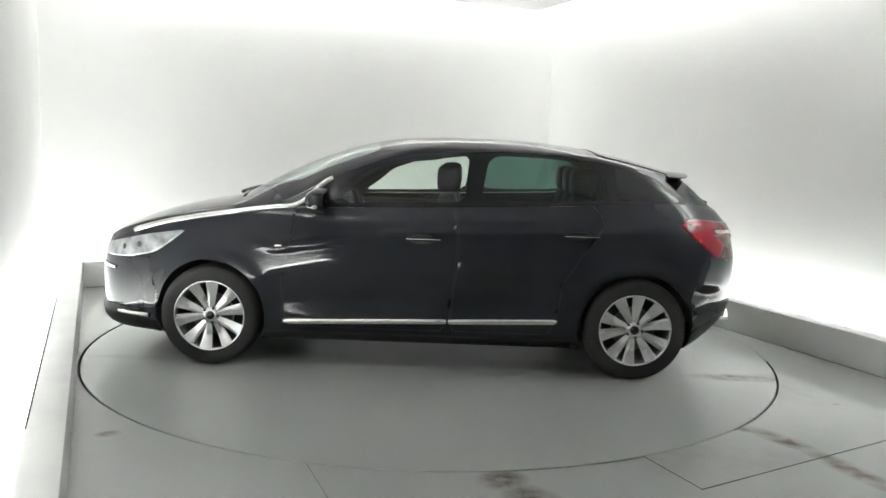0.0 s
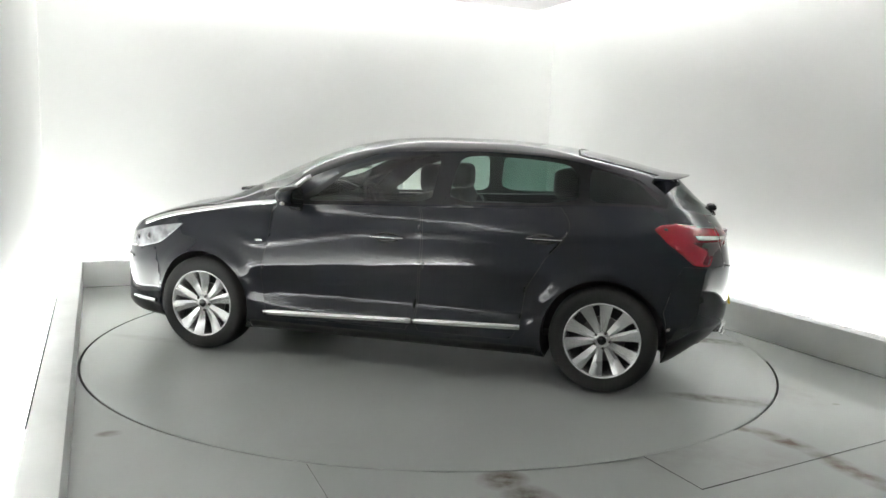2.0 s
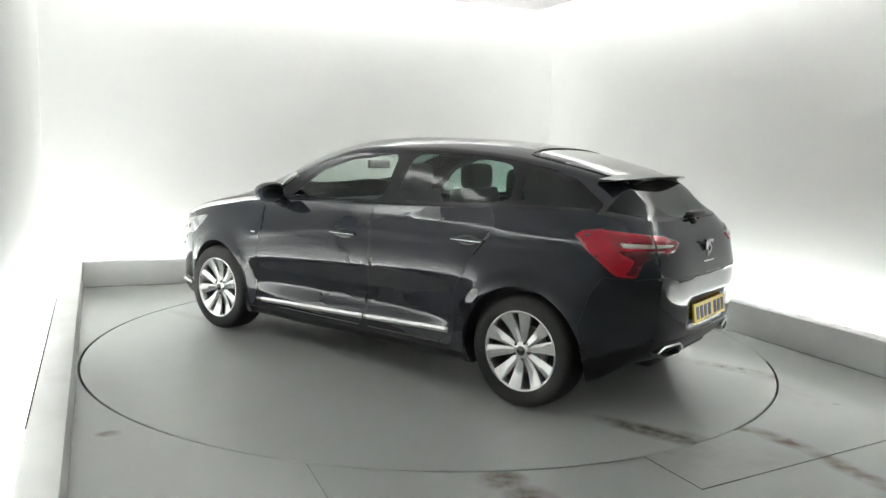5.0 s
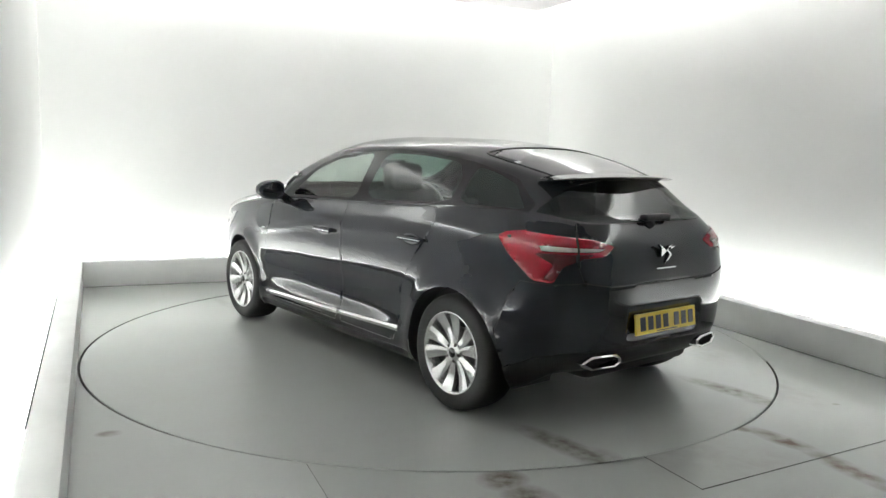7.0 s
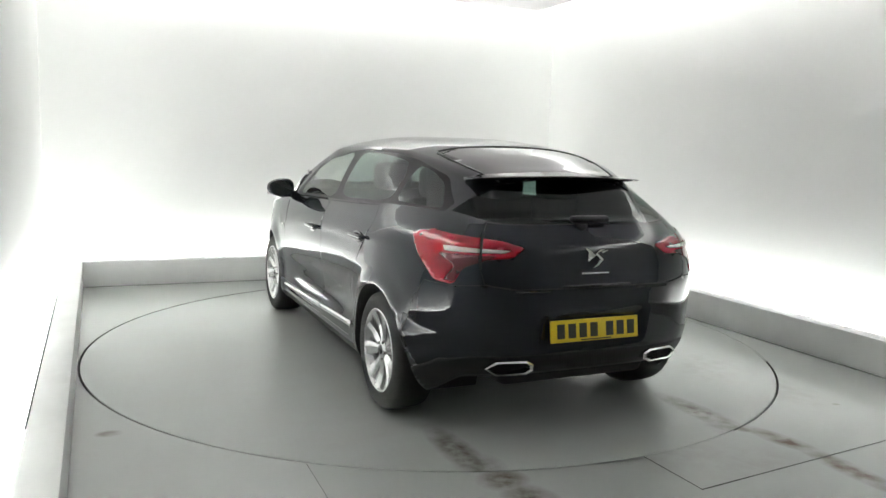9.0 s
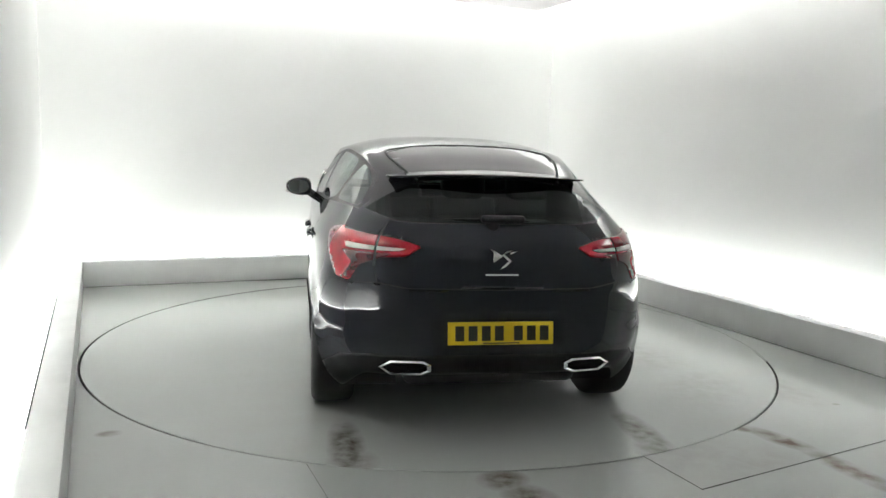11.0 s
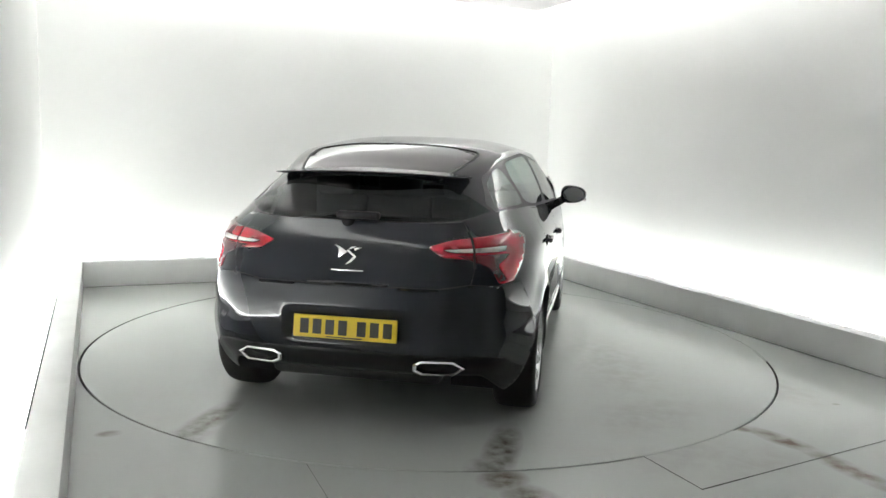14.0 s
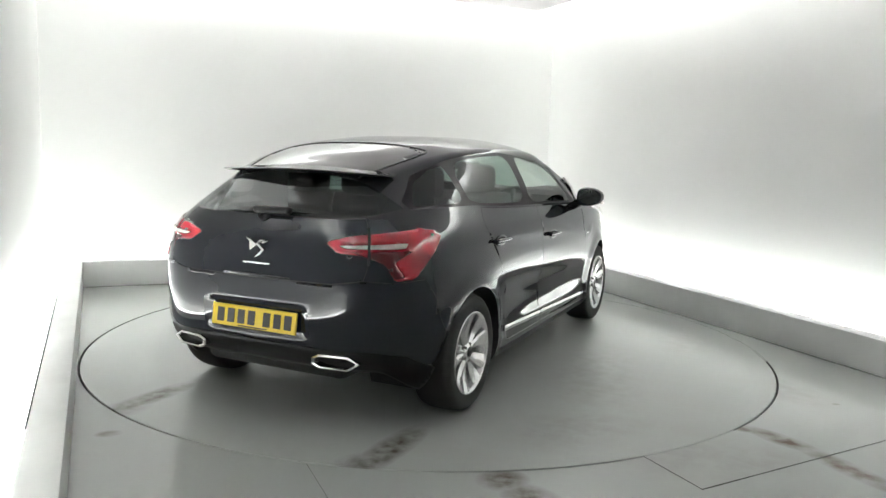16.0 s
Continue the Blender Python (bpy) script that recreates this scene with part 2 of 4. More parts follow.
    # walls
    def wall(name, lo, hi, material=WALL, label="plain white painted studio wall"):
        return tagged(in_room(part(name, box(lo, hi), material, smooth=False)), label, "wall", kind="structure")
    wall("wall_north", (WEST - 0.15, BACK, 0), (EAST + 0.15, BACK + 0.15, HIGH))
    wall("wall_west", (WEST - 0.15, FRONT, 0), (WEST, BACK, HIGH))
    wall("wall_east", (EAST, FRONT, 0), (EAST + 0.15, BACK, HIGH))
    # unseen wall added behind the camera; its grey sets fill and car reflections
    wall("wall_south", (WEST - 0.15, FRONT - 0.15, 0), (EAST + 0.15, FRONT, HIGH), END_WALL, "plain grey end wall added behind the camera, unseen")
    roof = part("ceiling", box((WEST - 0.15, FRONT - 0.15, HIGH), (EAST + 0.15, BACK + 0.15, HIGH + 0.15)), WALL, smooth=False)
    tagged(in_room(roof), "plain white ceiling above the hanging panel", "ceiling", kind="structure")
    inset = 0.15
    panel = part("ceiling_panel", box((KERB_W + inset, FRONT + 0.5, 2.99), (KERB_E - inset, KERB_N - inset, 3.06), 0.006), CEILING, smooth=False)
    tagged(in_room(panel), "pale lowered ceiling panel with lit edges", "ceiling panel", kind="structure")

    # low kerbs that hide the floor lights
    def kerb(lo, hi):
        ob = part("kerb", box(lo, hi, 0.008), KERB)
        sharp_shade(ob)
        return tagged(in_room(ob), "low scuffed white kerb in front of the wall light", "kerb", kind="structure")
    kerb((KERB_W - 0.017, KERB_N, 0), (KERB_E, KERB_N + THICK, KERB_TOP))
    west = kerb((-THICK, FRONT - KERB_N + 0.05, 0), (0, THICK, KERB_TOP))
    west.matrix_world = ROOM @ pose(KERB_W - 0.018, KERB_N, 0, rz=0.64)
    seam = part("kerb_joint", box((-THICK - 0.004, -4.6, KERB_TOP - 0.06), (-THICK - 0.001, -1.6, KERB_TOP + 0.003)), JOINT, smooth=False)
    tagged(seam, "thin dark joint along the kerb's back edge", "floor joint", kind="structure")
    seam.matrix_world = west.matrix_world.copy()
    kerb((KERB_E, FRONT, 0), (KERB_E + THICK, KERB_N + THICK, KERB_TOP))

    # dark joints where the kerbs meet the floor
    for lo, hi in (((KERB_W, KERB_N - 0.009, -0.01), (KERB_E - 0.01, KERB_N - 0.001, 0.003)), ((KERB_E - 0.007, FRONT + 0.1, -0.01), (KERB_E - 0.001, KERB_N - 0.01, 0.002))):
        tagged(in_room(part("kerb_joint", box(lo, hi), JOINT, smooth=False)), "thin dark joint between kerb and floor", "floor joint", kind="structure")

    # lamp strips: behind the kerbs and above the edges of the panel
    def strip(lo, hi, material, where):
        ob = tagged(in_room(part("light_strip", box(lo, hi, 0.006), material)), "long white led strip " + where, "light strip", group="led strips")
        return ob
    low, top = "behind the kerb", "on the ceiling panel's upper edge"
    strip((WEST + 0.25, 2.975, 0.09), (EAST - 0.45, 3.035, 0.14), LOW_LAMP, low)
    strip((-2.675, -2.9, 0.18), (-2.615, 2.9, 0.23), LOW_LAMP, low)
    strip((2.655, -3.2, 0.09), (2.715, 2.62, 0.14), LOW_LAMP, low)
    strip((-2.0, 2.30, 3.06), (1.95, 2.36, 3.11), TOP_LAMP, top)
    strip((-1.98, -3.6, 3.06), (-1.92, 2.2, 3.11), TOP_LAMP, top)
    strip((2.06, -5.2, 3.06), (2.12, 2.2, 3.11), TOP_LAMP, top)
    return disc


turntable = build_room()


# ---- the car ----
# x forward, y to its left, z up, from the middle of the wheelbase on the ground
def curve(*pairs):
    """A smooth function through (place, value) pairs."""
    xs = [p[0] for p in pairs]
    ys = [p[1] for p in pairs]
    n = len(xs)
    d = [(ys[i + 1] - ys[i]) / (xs[i + 1] - xs[i]) for i in range(n - 1)]
    m = [d[0]] + [0.0 if d[i - 1] * d[i] <= 0 else 2 * d[i - 1] * d[i] / (d[i - 1] + d[i]) for i in range(1, n - 1)] + [d[-1]]

    def value(x):
        if x <= xs[0]:
            return ys[0]
        if x >= xs[-1]:
            return ys[-1]
        i = 0
        while x > xs[i + 1]:
            i += 1
        h = xs[i + 1] - xs[i]
        s = (x - xs[i]) / h
        return ((2 * s ** 3 - 3 * s ** 2 + 1) * ys[i] + (s ** 3 - 2 * s ** 2 + s) * h * m[i]
                + (-2 * s ** 3 + 3 * s ** 2) * ys[i + 1] + (s ** 3 - s ** 2) * h * m[i + 1])
    return value


AXLE, TRACK, TYRE_R = 1.3635, 0.783, 0.322
FRONT_REACH = 0.976      # the front end is a little shorter than the drawing it follows
nose = curve((0.15, 2.14), (0.20, 2.26), (0.26, 2.295), (0.40, 2.287), (0.56, 2.28), (0.68, 2.26), (0.78, 2.22), (1.1, 2.15))
tail = curve((0.15, 1.82), (0.22, 1.90), (0.30, 1.98), (0.38, 2.055), (0.47, 2.086), (0.60, 2.094), (0.72, 2.090), (0.82, 2.076), (0.90, 2.058), (0.96, 2.038), (1.04, 1.985), (1.12, 1.93))
wide = curve((0.15, 0.81), (0.20, 0.862), (0.27, 0.886), (0.42, 0.895), (0.60, 0.905), (0.75, 0.908), (0.88, 0.898), (0.97, 0.880), (1.04, 0.838), (1.12, 0.79))
belt = curve((-2.02, 1.06), (-1.95, 1.065), (-1.78, 1.09), (-1.55, 1.105), (-1.2, 1.102), (-0.9, 1.085), (-0.4, 1.065), (0.1, 1.048), (0.5, 1.038),
             (0.90, 1.022), (1.27, 0.972), (1.64, 0.908), (1.95, 0.822), (2.14, 0.76), (2.28, 0.70))
top = curve((-1.98, 1.066), (-1.93, 1.09), (-1.86, 1.155), (-1.77, 1.245), (-1.73, 1.285), (-1.54, 1.342), (-1.30, 1.402), (-0.93, 1.466), (-0.56, 1.494),
            (-0.19, 1.50), (0.18, 1.482), (0.48, 1.428), (0.67, 1.368), (0.91, 1.272), (1.09, 1.182), (1.26, 1.092), (1.38, 1.052),
            (1.62, 1.008), (1.81, 0.962), (2.05, 0.88), (2.18, 0.81), (2.28, 0.70))
rail_z = curve((-1.98, 1.066), (-1.86, 1.145), (-1.73, 1.235), (-1.5, 1.305), (-1.2, 1.365), (-0.9, 1.398), (-0.5, 1.414), (-0.2, 1.41), (0.05, 1.398),
               (0.3, 1.333), (0.6, 1.212), (0.86, 1.082), (1.0, 1.048), (1.27, 1.012), (1.62, 0.952), (1.95, 0.862), (2.14, 0.79), (2.28, 0.70))
rail_y = curve((-1.98, 0.49), (-1.73, 0.525), (-1.5, 0.557), (-1.2, 0.595), (-0.9, 0.625), (-0.5, 0.652), (0.0, 0.682), (0.3, 0.715), (0.6, 0.775), (0.85, 0.85), (1.1, 0.90), (1.6, 0.90), (2.28, 0.85))
CORNER_F = 4.2
corner_r = curve((0.15, 5.0), (0.55, 5.1), (0.80, 5.2), (1.0, 5.0), (1.1, 4.4))

# plan outline: half turn from the nose round the left side to the tail, measured by length along it
PHI = [math.pi * (0.5 - 0.5 * math.cos(math.pi * i / 3000)) for i in range(3001)]


def plan(phi, z):
    co, si = math.cos(phi), math.sin(phi)
    if co >= 0:
        n, a = CORNER_F, nose(z)
    else:
        n, a = corner_r(z), tail(z)
    return math.copysign(abs(co) ** (2 / n), co) * a, wide(z) * max(si, 0.0) ** (2 / n)


_pts = [plan(p, 0.6) for p in PHI]
_run = [0.0]
for _a, _b in zip(_pts, _pts[1:]):
    _run.append(_run[-1] + math.dist(_a, _b))
_mid = min(range(len(_pts)), key=lambda i: abs(_pts[i][0]))
LENGTH = [_run[_mid] - r for r in _run]       # positive to the front, zero at mid wheelbase
U_MAX, U_MIN = LENGTH[0], LENGTH[-1]


def length_at(phi):
    return float(np.interp(phi, PHI, LENGTH))


def along(x, z=0.6):
    """Length along the outline at a place beside the car."""
    n, a = (CORNER_F, nose(z)) if x >= 0 else (corner_r(z), tail(z))
    phi = math.acos(min(1.0, abs(x) / a) ** (n / 2))
    return length_at(phi if x >= 0 else math.pi - phi)


def on_belt(x):
    return along(x, belt(x))


def round_tail(y, z=0.6):
    """Length along the outline at a place across the tail."""
    return length_at(math.pi - math.asin(min(1.0, y / wide(z)) ** (corner_r(z) / 2)))


def round_nose(y, z=0.6):
    return length_at(math.asin(min(1.0, y / wide(z)) ** (CORNER_F / 2)))


def angle_at(u):
    return float(np.interp(-u, [-q for q in LENGTH], PHI))


_angle = {}


def outline(u, z):
    key = round(u, 6)
    if key not in _angle:
        _angle[key] = math.pi if u < U_MIN + 1e-4 else 0.0 if u > U_MAX - 1e-4 else angle_at(u)
    return plan(_angle[key], z)


def smooth_step(a, b, x):
    s = min(1.0, max(0.0, (x - a) / (b - a)))
    return s * s * (3 - 2 * s)


swage = curve((-1.75, 0.95), (-1.0, 0.925), (0.0, 0.893), (0.25, 0.875), (0.52, 0.834), (0.77, 0.80), (0.93, 0.776), (1.03, 0.795), (1.13, 0.828))


def side_skin(u, z):
    """The body below the belt line."""
    x, y = outline(u, z)
    flank = smooth_step(0.45, 0.8, y)
    # flared arches, drawn-in doors and the two creases
    for xw, swell in ((AXLE, 0.010), (-AXLE, 0.016)):
        y += flank * swell * math.exp(-((x - xw) / 0.36) ** 2) * (1 - smooth_step(0.62, 0.86, z))
        reach = math.hypot(x - xw, z - TYRE_R)
        y += flank * 0.017 * (1 - smooth_step(0.375, 0.47, reach))
    y += flank * 0.042 * math.exp(-((x + 1.70) / 0.22) ** 2) * (1 - smooth_step(0.46, 0.98, z))
    low = (1 - smooth_step(0.54, 0.66, z - 0.04 * min(1, max(-1, -x)))) * smooth_step(0.32, 0.46, z)
    y -= flank * 0.030 * low * math.exp(-((x + 0.02) / 0.92) ** 4)
    ridge = swage(x)
    y += flank * 0.009 * math.exp(-((z - ridge) / 0.020) ** 2) * smooth_step(1.17, 1.0, x) * smooth_step(-1.75, -1.3, x)
    # shoulder of the tail lamps, recess of the number plate and bumper ledge
    rear = smooth_step(-1.9, -2.0, x)
    if rear > 0:
        m = (1 - smooth_step(0.285, 0.315, abs(y))) * smooth_step(0.462, 0.482, z) * (1 - smooth_step(0.612, 0.632, z))
        x += rear * 0.014 * m
        x += rear * 0.028 * (abs(y) / 0.85) ** 3 * (1 - smooth_step(0.42, 1.02, z))
        x -= rear * 0.003 * math.exp(-((z - 0.765) / 0.035) ** 2)
    y -= 0.008 * smooth_step(-1.5, -1.8, x) * flank * math.exp(-((z - 0.56) / 0.04) ** 2)
    return Vector((x, y, z))


def top_skin(u, t):
    """Bonnet, glasshouse and roof: t from the belt line (0) by the rail (0.5) to the middle (1)."""
    z0 = 0.9
    for _ in range(6):
        x, y0 = outline(u, z0)
        z0 = belt(x)
    start = side_skin(u, z0)
    x, y0 = start.x, start.y
    zr, zt = rail_z(x), max(top(x), belt(x) + 0.0005)
    zr = min(max(zr, z0 + 0.0002), zt - 0.0001)
    yr = min(rail_y(x) * min(1.0, y0 / 0.80), y0 * 0.95)
    if t <= 0.5:
        s = t * 2
        bulge = 0.014 * math.sin(math.pi * s) * smooth_step(0.1, 0.3, zr - z0 + 0.05)
        return Vector((x, y0 + (yr - y0) * s + bulge, z0 + (zr - z0) * s))
    s = (t - 0.5) * 2
    return Vector((x, yr * (1 - s), zr + (zt - zr) * (1 - (1 - s) ** 3.0)))


def belt_at(u):
    z = 0.9
    for _ in range(6):
        z = belt(outline(u, z)[0])
    return z


def inside(p, poly):
    x, y = p
    hit = False
    for (x0, y0), (x1, y1) in zip(poly, poly[1:] + poly[:1]):
        if (y0 > y) != (y1 > y) and x < (x1 - x0) * (y - y0) / (y1 - y0) + x0:
            hit = not hit
    return hit


def rounded(poly, times=2, keep=0.22):
    for _ in range(times):
        out = []
        for a, b in zip(poly, poly[1:] + poly[:1]):
            out.append((a[0] + (b[0] - a[0]) * keep, a[1] + (b[1] - a[1]) * keep))
            out.append((a[0] + (b[0] - a[0]) * (1 - keep), a[1] + (b[1] - a[1]) * (1 - keep)))
        poly = out
    return poly


def cut(bm, poly, step=0.09):
    """Scores an outline into a flat sheet, so that no face crosses it."""
    for a, b in zip(poly, poly[1:] + poly[:1]):
        count = max(1, int(math.dist(a, b) / step))
        for k in range(count):
            p = (a[0] + (b[0] - a[0]) * k / count, a[1] + (b[1] - a[1]) * k / count)
            q = (a[0] + (b[0] - a[0]) * (k + 1) / count, a[1] + (b[1] - a[1]) * (k + 1) / count)
            x0, x1, y0, y1 = min(p[0], q[0]) - 1e-5, max(p[0], q[0]) + 1e-5, min(p[1], q[1]) - 1e-5, max(p[1], q[1]) + 1e-5
            fs = []
            for f in bm.faces:
                vs = f.verts
                lo = hi = vs[0].co.x
                for v in vs:
                    c = v.co.x
                    if c < lo:
                        lo = c
                    elif c > hi:
                        hi = c
                if lo > x1 or hi < x0:
                    continue
                ys = [v.co.y for v in vs]
                if min(ys) > y1 or max(ys) < y0:
                    continue
                fs.append(f)
            if not fs:
                continue
            geom = fs + list({e for f in fs for e in f.edges}) + list({v for f in fs for v in f.verts})
            d = Vector((q[0] - p[0], q[1] - p[1], 0))
            if d.length < 1e-6:
                continue
            bmesh.ops.bisect_plane(bm, geom=geom, dist=2e-5, plane_co=(p[0], p[1], 0), plane_no=(-d.y, d.x, 0))


def sheet(us, rows, height):
    bm = bmesh.new()
    grid = [[bm.verts.new((u, height(u, r), 0)) for r in rows] for u in us]
    for a, b in zip(grid, grid[1:]):
        for j in range(len(rows) - 1):
            bm.faces.new((a[j], b[j], b[j + 1], a[j + 1]))
    return bm


def pieces_of(bm, regions, skin):
    """Cuts the sheet along the regions (name, outline) and returns the faces of each, as places on the skin."""
    for _, poly in regions:
        cut(bm, poly)
    bmesh.ops.triangulate(bm, faces=[f for f in bm.faces if len(f.verts) > 4])
    found = {}
    for f in bm.faces:
        c = f.calc_center_median()
        names = [n for n, poly in regions if inside((c.x, c.y), poly)]
        found.setdefault(names[0] if names else "rest", []).append([skin(v.co.x, v.co.y) for v in f.verts])
    bm.free()
    return found


def shell(polys, both=False, groove=0.005, width=0.0018, thick=0.0, lift=0.0, rim_only=False, gap=False):
    """A panel from its faces; its rim dips into the joint round it, is left open (gap), or is all that is kept (rim_only)."""
    bm = bmesh.new()
    seen = {}

    def vert(p):
        k = (round(p[0], 4), round(p[1], 4), round(p[2], 4))
        if k not in seen:
            seen[k] = bm.verts.new(p)
        return seen[k]
    for sign in ((1, -1) if both else (1,)):
        for poly in polys:
            vs = []
            for p in poly:
                v = vert((p[0], max(p[1], 0.0) * sign, p[2]))
                if v not in vs:
                    vs.append(v)
            if len(vs) > 2:
                try:
                    bm.faces.new(vs[::-1] if sign > 0 else vs)
                except ValueError:
                    pass
    bm.normal_update()
    lone = [v for v in bm.verts if not v.link_faces]
    bmesh.ops.delete(bm, geom=lone, context="VERTS")
    if lift:
        push = {v: v.normal.copy() for v in bm.verts}
        for v, n in push.items():
            v.co += n * lift
    if gap or rim_only:
        made = bmesh.ops.inset_region(bm, faces=bm.faces[:], thickness=0.0036, use_even_offset=False, use_boundary=True)["faces"]
        ring = set(made)
        bm.normal_update()
        bmesh.ops.delete(bm, geom=[f for f in bm.faces if (f in ring) != rim_only], context="FACES")
        if rim_only:
            push = {v: v.normal.copy() for v in bm.verts}
            for v, n in push.items():
                v.co -= n * 0.007
    elif groove:
        rim = [v for v in bm.verts if v.is_boundary]
        bmesh.ops.inset_region(bm, faces=bm.faces[:], thickness=width, use_even_offset=False, use_boundary=True)
        bm.normal_update()
        for v in rim:
            if v.is_valid:
                v.co -= v.normal * groove
    if thick:
        bmesh.ops.solidify(bm, geom=bm.faces[:], thickness=thick)
    return bm


def circle(x, z, r, count=40):
    return [(x + r * math.cos(2 * math.pi * i / count), z + r * math.sin(2 * math.pi * i / count)) for i in range(count)]


def build_shell(car):
    us = [U_MIN + (U_MAX - U_MIN) * i / 210 for i in range(211)]
    rows = [i / 37 for i in range(38)]
    side = lambda *pts: [(along(x, min(z, 1.05)), z) for x, z in pts]

    # below the belt
    lamp = rounded([(along(-1.66, 1.0), 1.012), (along(-1.622, 0.985), 0.988), (along(-1.70, 0.915), 0.915), (along(-1.785, 0.85), 0.85), (along(-1.855, 0.79), 0.79), (round_tail(0.72, 0.78), 0.78),
                    (round_tail(0.675, 0.87), 0.87), (round_tail(0.60, 0.90), 0.90), (round_tail(0.46, 0.908), 0.908), (round_tail(0.385, 0.955), 0.955), (round_tail(0.50, 0.99), 0.99),
                    (round_tail(0.74, 1.02), 1.022), (along(-1.76, 1.02), 1.027)], 2, 0.12)
    white = rounded([(round_tail(0.735, 0.93), 0.932), (round_tail(0.50, 0.93), 0.931), (round_tail(0.46, 0.945), 0.943), (round_tail(0.735, 0.96), 0.958)], 1, 0.1)
    smoke = rounded([(round_tail(0.76, 0.92), 0.922), (round_tail(0.52, 0.92), 0.920), (round_tail(0.60, 0.89), 0.893), (round_tail(0.675, 0.87), 0.862),
                     (round_tail(0.72, 0.79), 0.79), (along(-1.90, 0.80), 0.80), (along(-1.93, 0.87), 0.87)], 1, 0.1)
    split = round_tail(0.60, 0.95)
    joint = [(split - 0.006, 0.86), (split + 0.006, 0.86), (split + 0.006, 1.03), (split - 0.006, 1.03)]
    hatch_low = [(U_MIN - 0.1, 0.755), (round_tail(0.45, 0.760), 0.760), (round_tail(0.60, 0.785), 0.785), (split, 0.86), (split, 1.2), (U_MIN - 0.1, 1.2)]
    beam = rounded([(along(1.52, 0.868), 0.868), (along(1.60, 0.805), 0.805), (along(1.74, 0.71), 0.71), (along(1.95, 0.665), 0.665), (round_nose(0.42, 0.655), 0.655), (round_nose(0.40, 0.70), 0.70),
                    (along(2.05, 0.765), 0.765), (along(1.80, 0.825), 0.825)], 1, 0.15)
    arch_f, arch_r = circle(AXLE, TYRE_R, 0.366), circle(-AXLE, TYRE_R, 0.366)
    arch_f, arch_r = [[(along(x, z), z) for x, z in ring] for ring in (arch_f, arch_r)]
    door_f = rounded(side((0.82, 1.2), (0.84, 0.80), (0.90, 0.55), (0.87, 0.33), (0.80, 0.275), (-0.18, 0.275), (-0.20, 1.2)), 1, 0.06)
    door_r = rounded(side((-0.208, 1.2), (-0.188, 0.275), (-0.82, 0.275), (-0.87, 0.40), (-0.90, 0.60), (-1.01, 0.79), (-1.14, 0.95), (-1.19, 1.2)), 1, 0.06)
    skirt = [(U_MIN - 0.1, 0.0), (along(-1.5, 0.0), 0.0), (along(-1.68, 0.30), 0.30), (round_tail(0.74, 0.40), 0.40), (round_tail(0.62, 0.425), 0.425), (U_MIN - 0.1, 0.43)]
    lip = [(U_MAX + 0.1, 0.0), (along(1.5, 0.0), 0.0), (along(1.66, 0.25), 0.25), (along(2.0, 0.34), 0.34), (U_MAX + 0.1, 0.34)]
    bumper_r = [(U_MIN - 0.1, 0.43), (round_tail(0.62, 0.425), 0.425), (round_tail(0.74, 0.40), 0.40), (along(-1.68, 0.30), 0.30), (along(-1.70, 0.52), 0.52), (along(-1.75, 0.70), 0.70), (along(-1.80, 0.785), 0.785),
                (round_tail(0.72, 0.775), 0.775), (round_tail(0.60, 0.785), 0.785), (round_tail(0.45, 0.760), 0.760), (U_MIN - 0.1, 0.755)]
    bumper_f = [(U_MAX + 0.1, 0.34), (along(2.0, 0.34), 0.34), (along(1.66, 0.25), 0.25), (along(1.73, 0.45), 0.45), (along(1.78, 0.68), 0.68), (along(1.95, 0.665), 0.665), (round_nose(0.42, 0.655), 0.655), (U_MAX + 0.1, 0.64)]
    sill = side((0.98, 0.0), (0.98, 0.245), (-0.98, 0.245), (-0.98, 0.0))
    order = [("arch", arch_f), ("arch", arch_r)]
    regions = order + [("joint", joint), ("white", white), ("smoke", smoke), ("lamp", lamp), ("hatch", hatch_low), ("beam", beam), ("door_f", door_f), ("door_r", door_r), ("skirt", skirt), ("lip", lip),
                       ("bumper_r", bumper_r), ("bumper_f", bumper_f), ("sill", sill)]
    bottom = lambda u: 0.185 + 0.125 * smooth_step(along(-1.72, 0.2), round_tail(0.60, 0.2), u)
    low = pieces_of(sheet(us, rows, lambda u, r: bottom(u) + r * (belt_at(u) - bottom(u))), regions, side_skin)

    # above the belt
    def over(x, z):
        u = on_belt(x)
        zb, zr = belt_at(u), rail_z(x)
        return (u, 0.5 * (z - zb) / max(zr - zb, 0.02))
    glass_f = rounded([over(0.60, 1.055), over(0.34, 1.245), over(0.12, 1.318), over(-0.10, 1.352), (on_belt(-0.30), 0.455), (on_belt(-0.27), 0.04), (on_belt(0.2), 0.04)], 2, 0.12)
    glass_r = rounded([(on_belt(-0.37), 0.04), (on_belt(-0.42), 0.455), (on_belt(-0.80), 0.455), (on_belt(-1.10), 0.44), (on_belt(-1.17), 0.30), (on_belt(-1.175), 0.04)], 2, 0.14)
    glass_q = rounded([(on_belt(-1.235), 0.05), (on_belt(-1.225), 0.43), (on_belt(-1.36), 0.42), (on_belt(-1.52), 0.34), (on_belt(-1.645), 0.10), (on_belt(-1.635), 0.05)], 2, 0.12)
    screen = rounded([(on_belt(1.22), 1.2), (on_belt(1.20), 0.80), (on_belt(1.05), 0.63), (on_belt(0.86), 0.59), (on_belt(0.30), 0.59), (on_belt(0.34), 0.80), (on_belt(0.42), 1.2)], 1, 0.1)
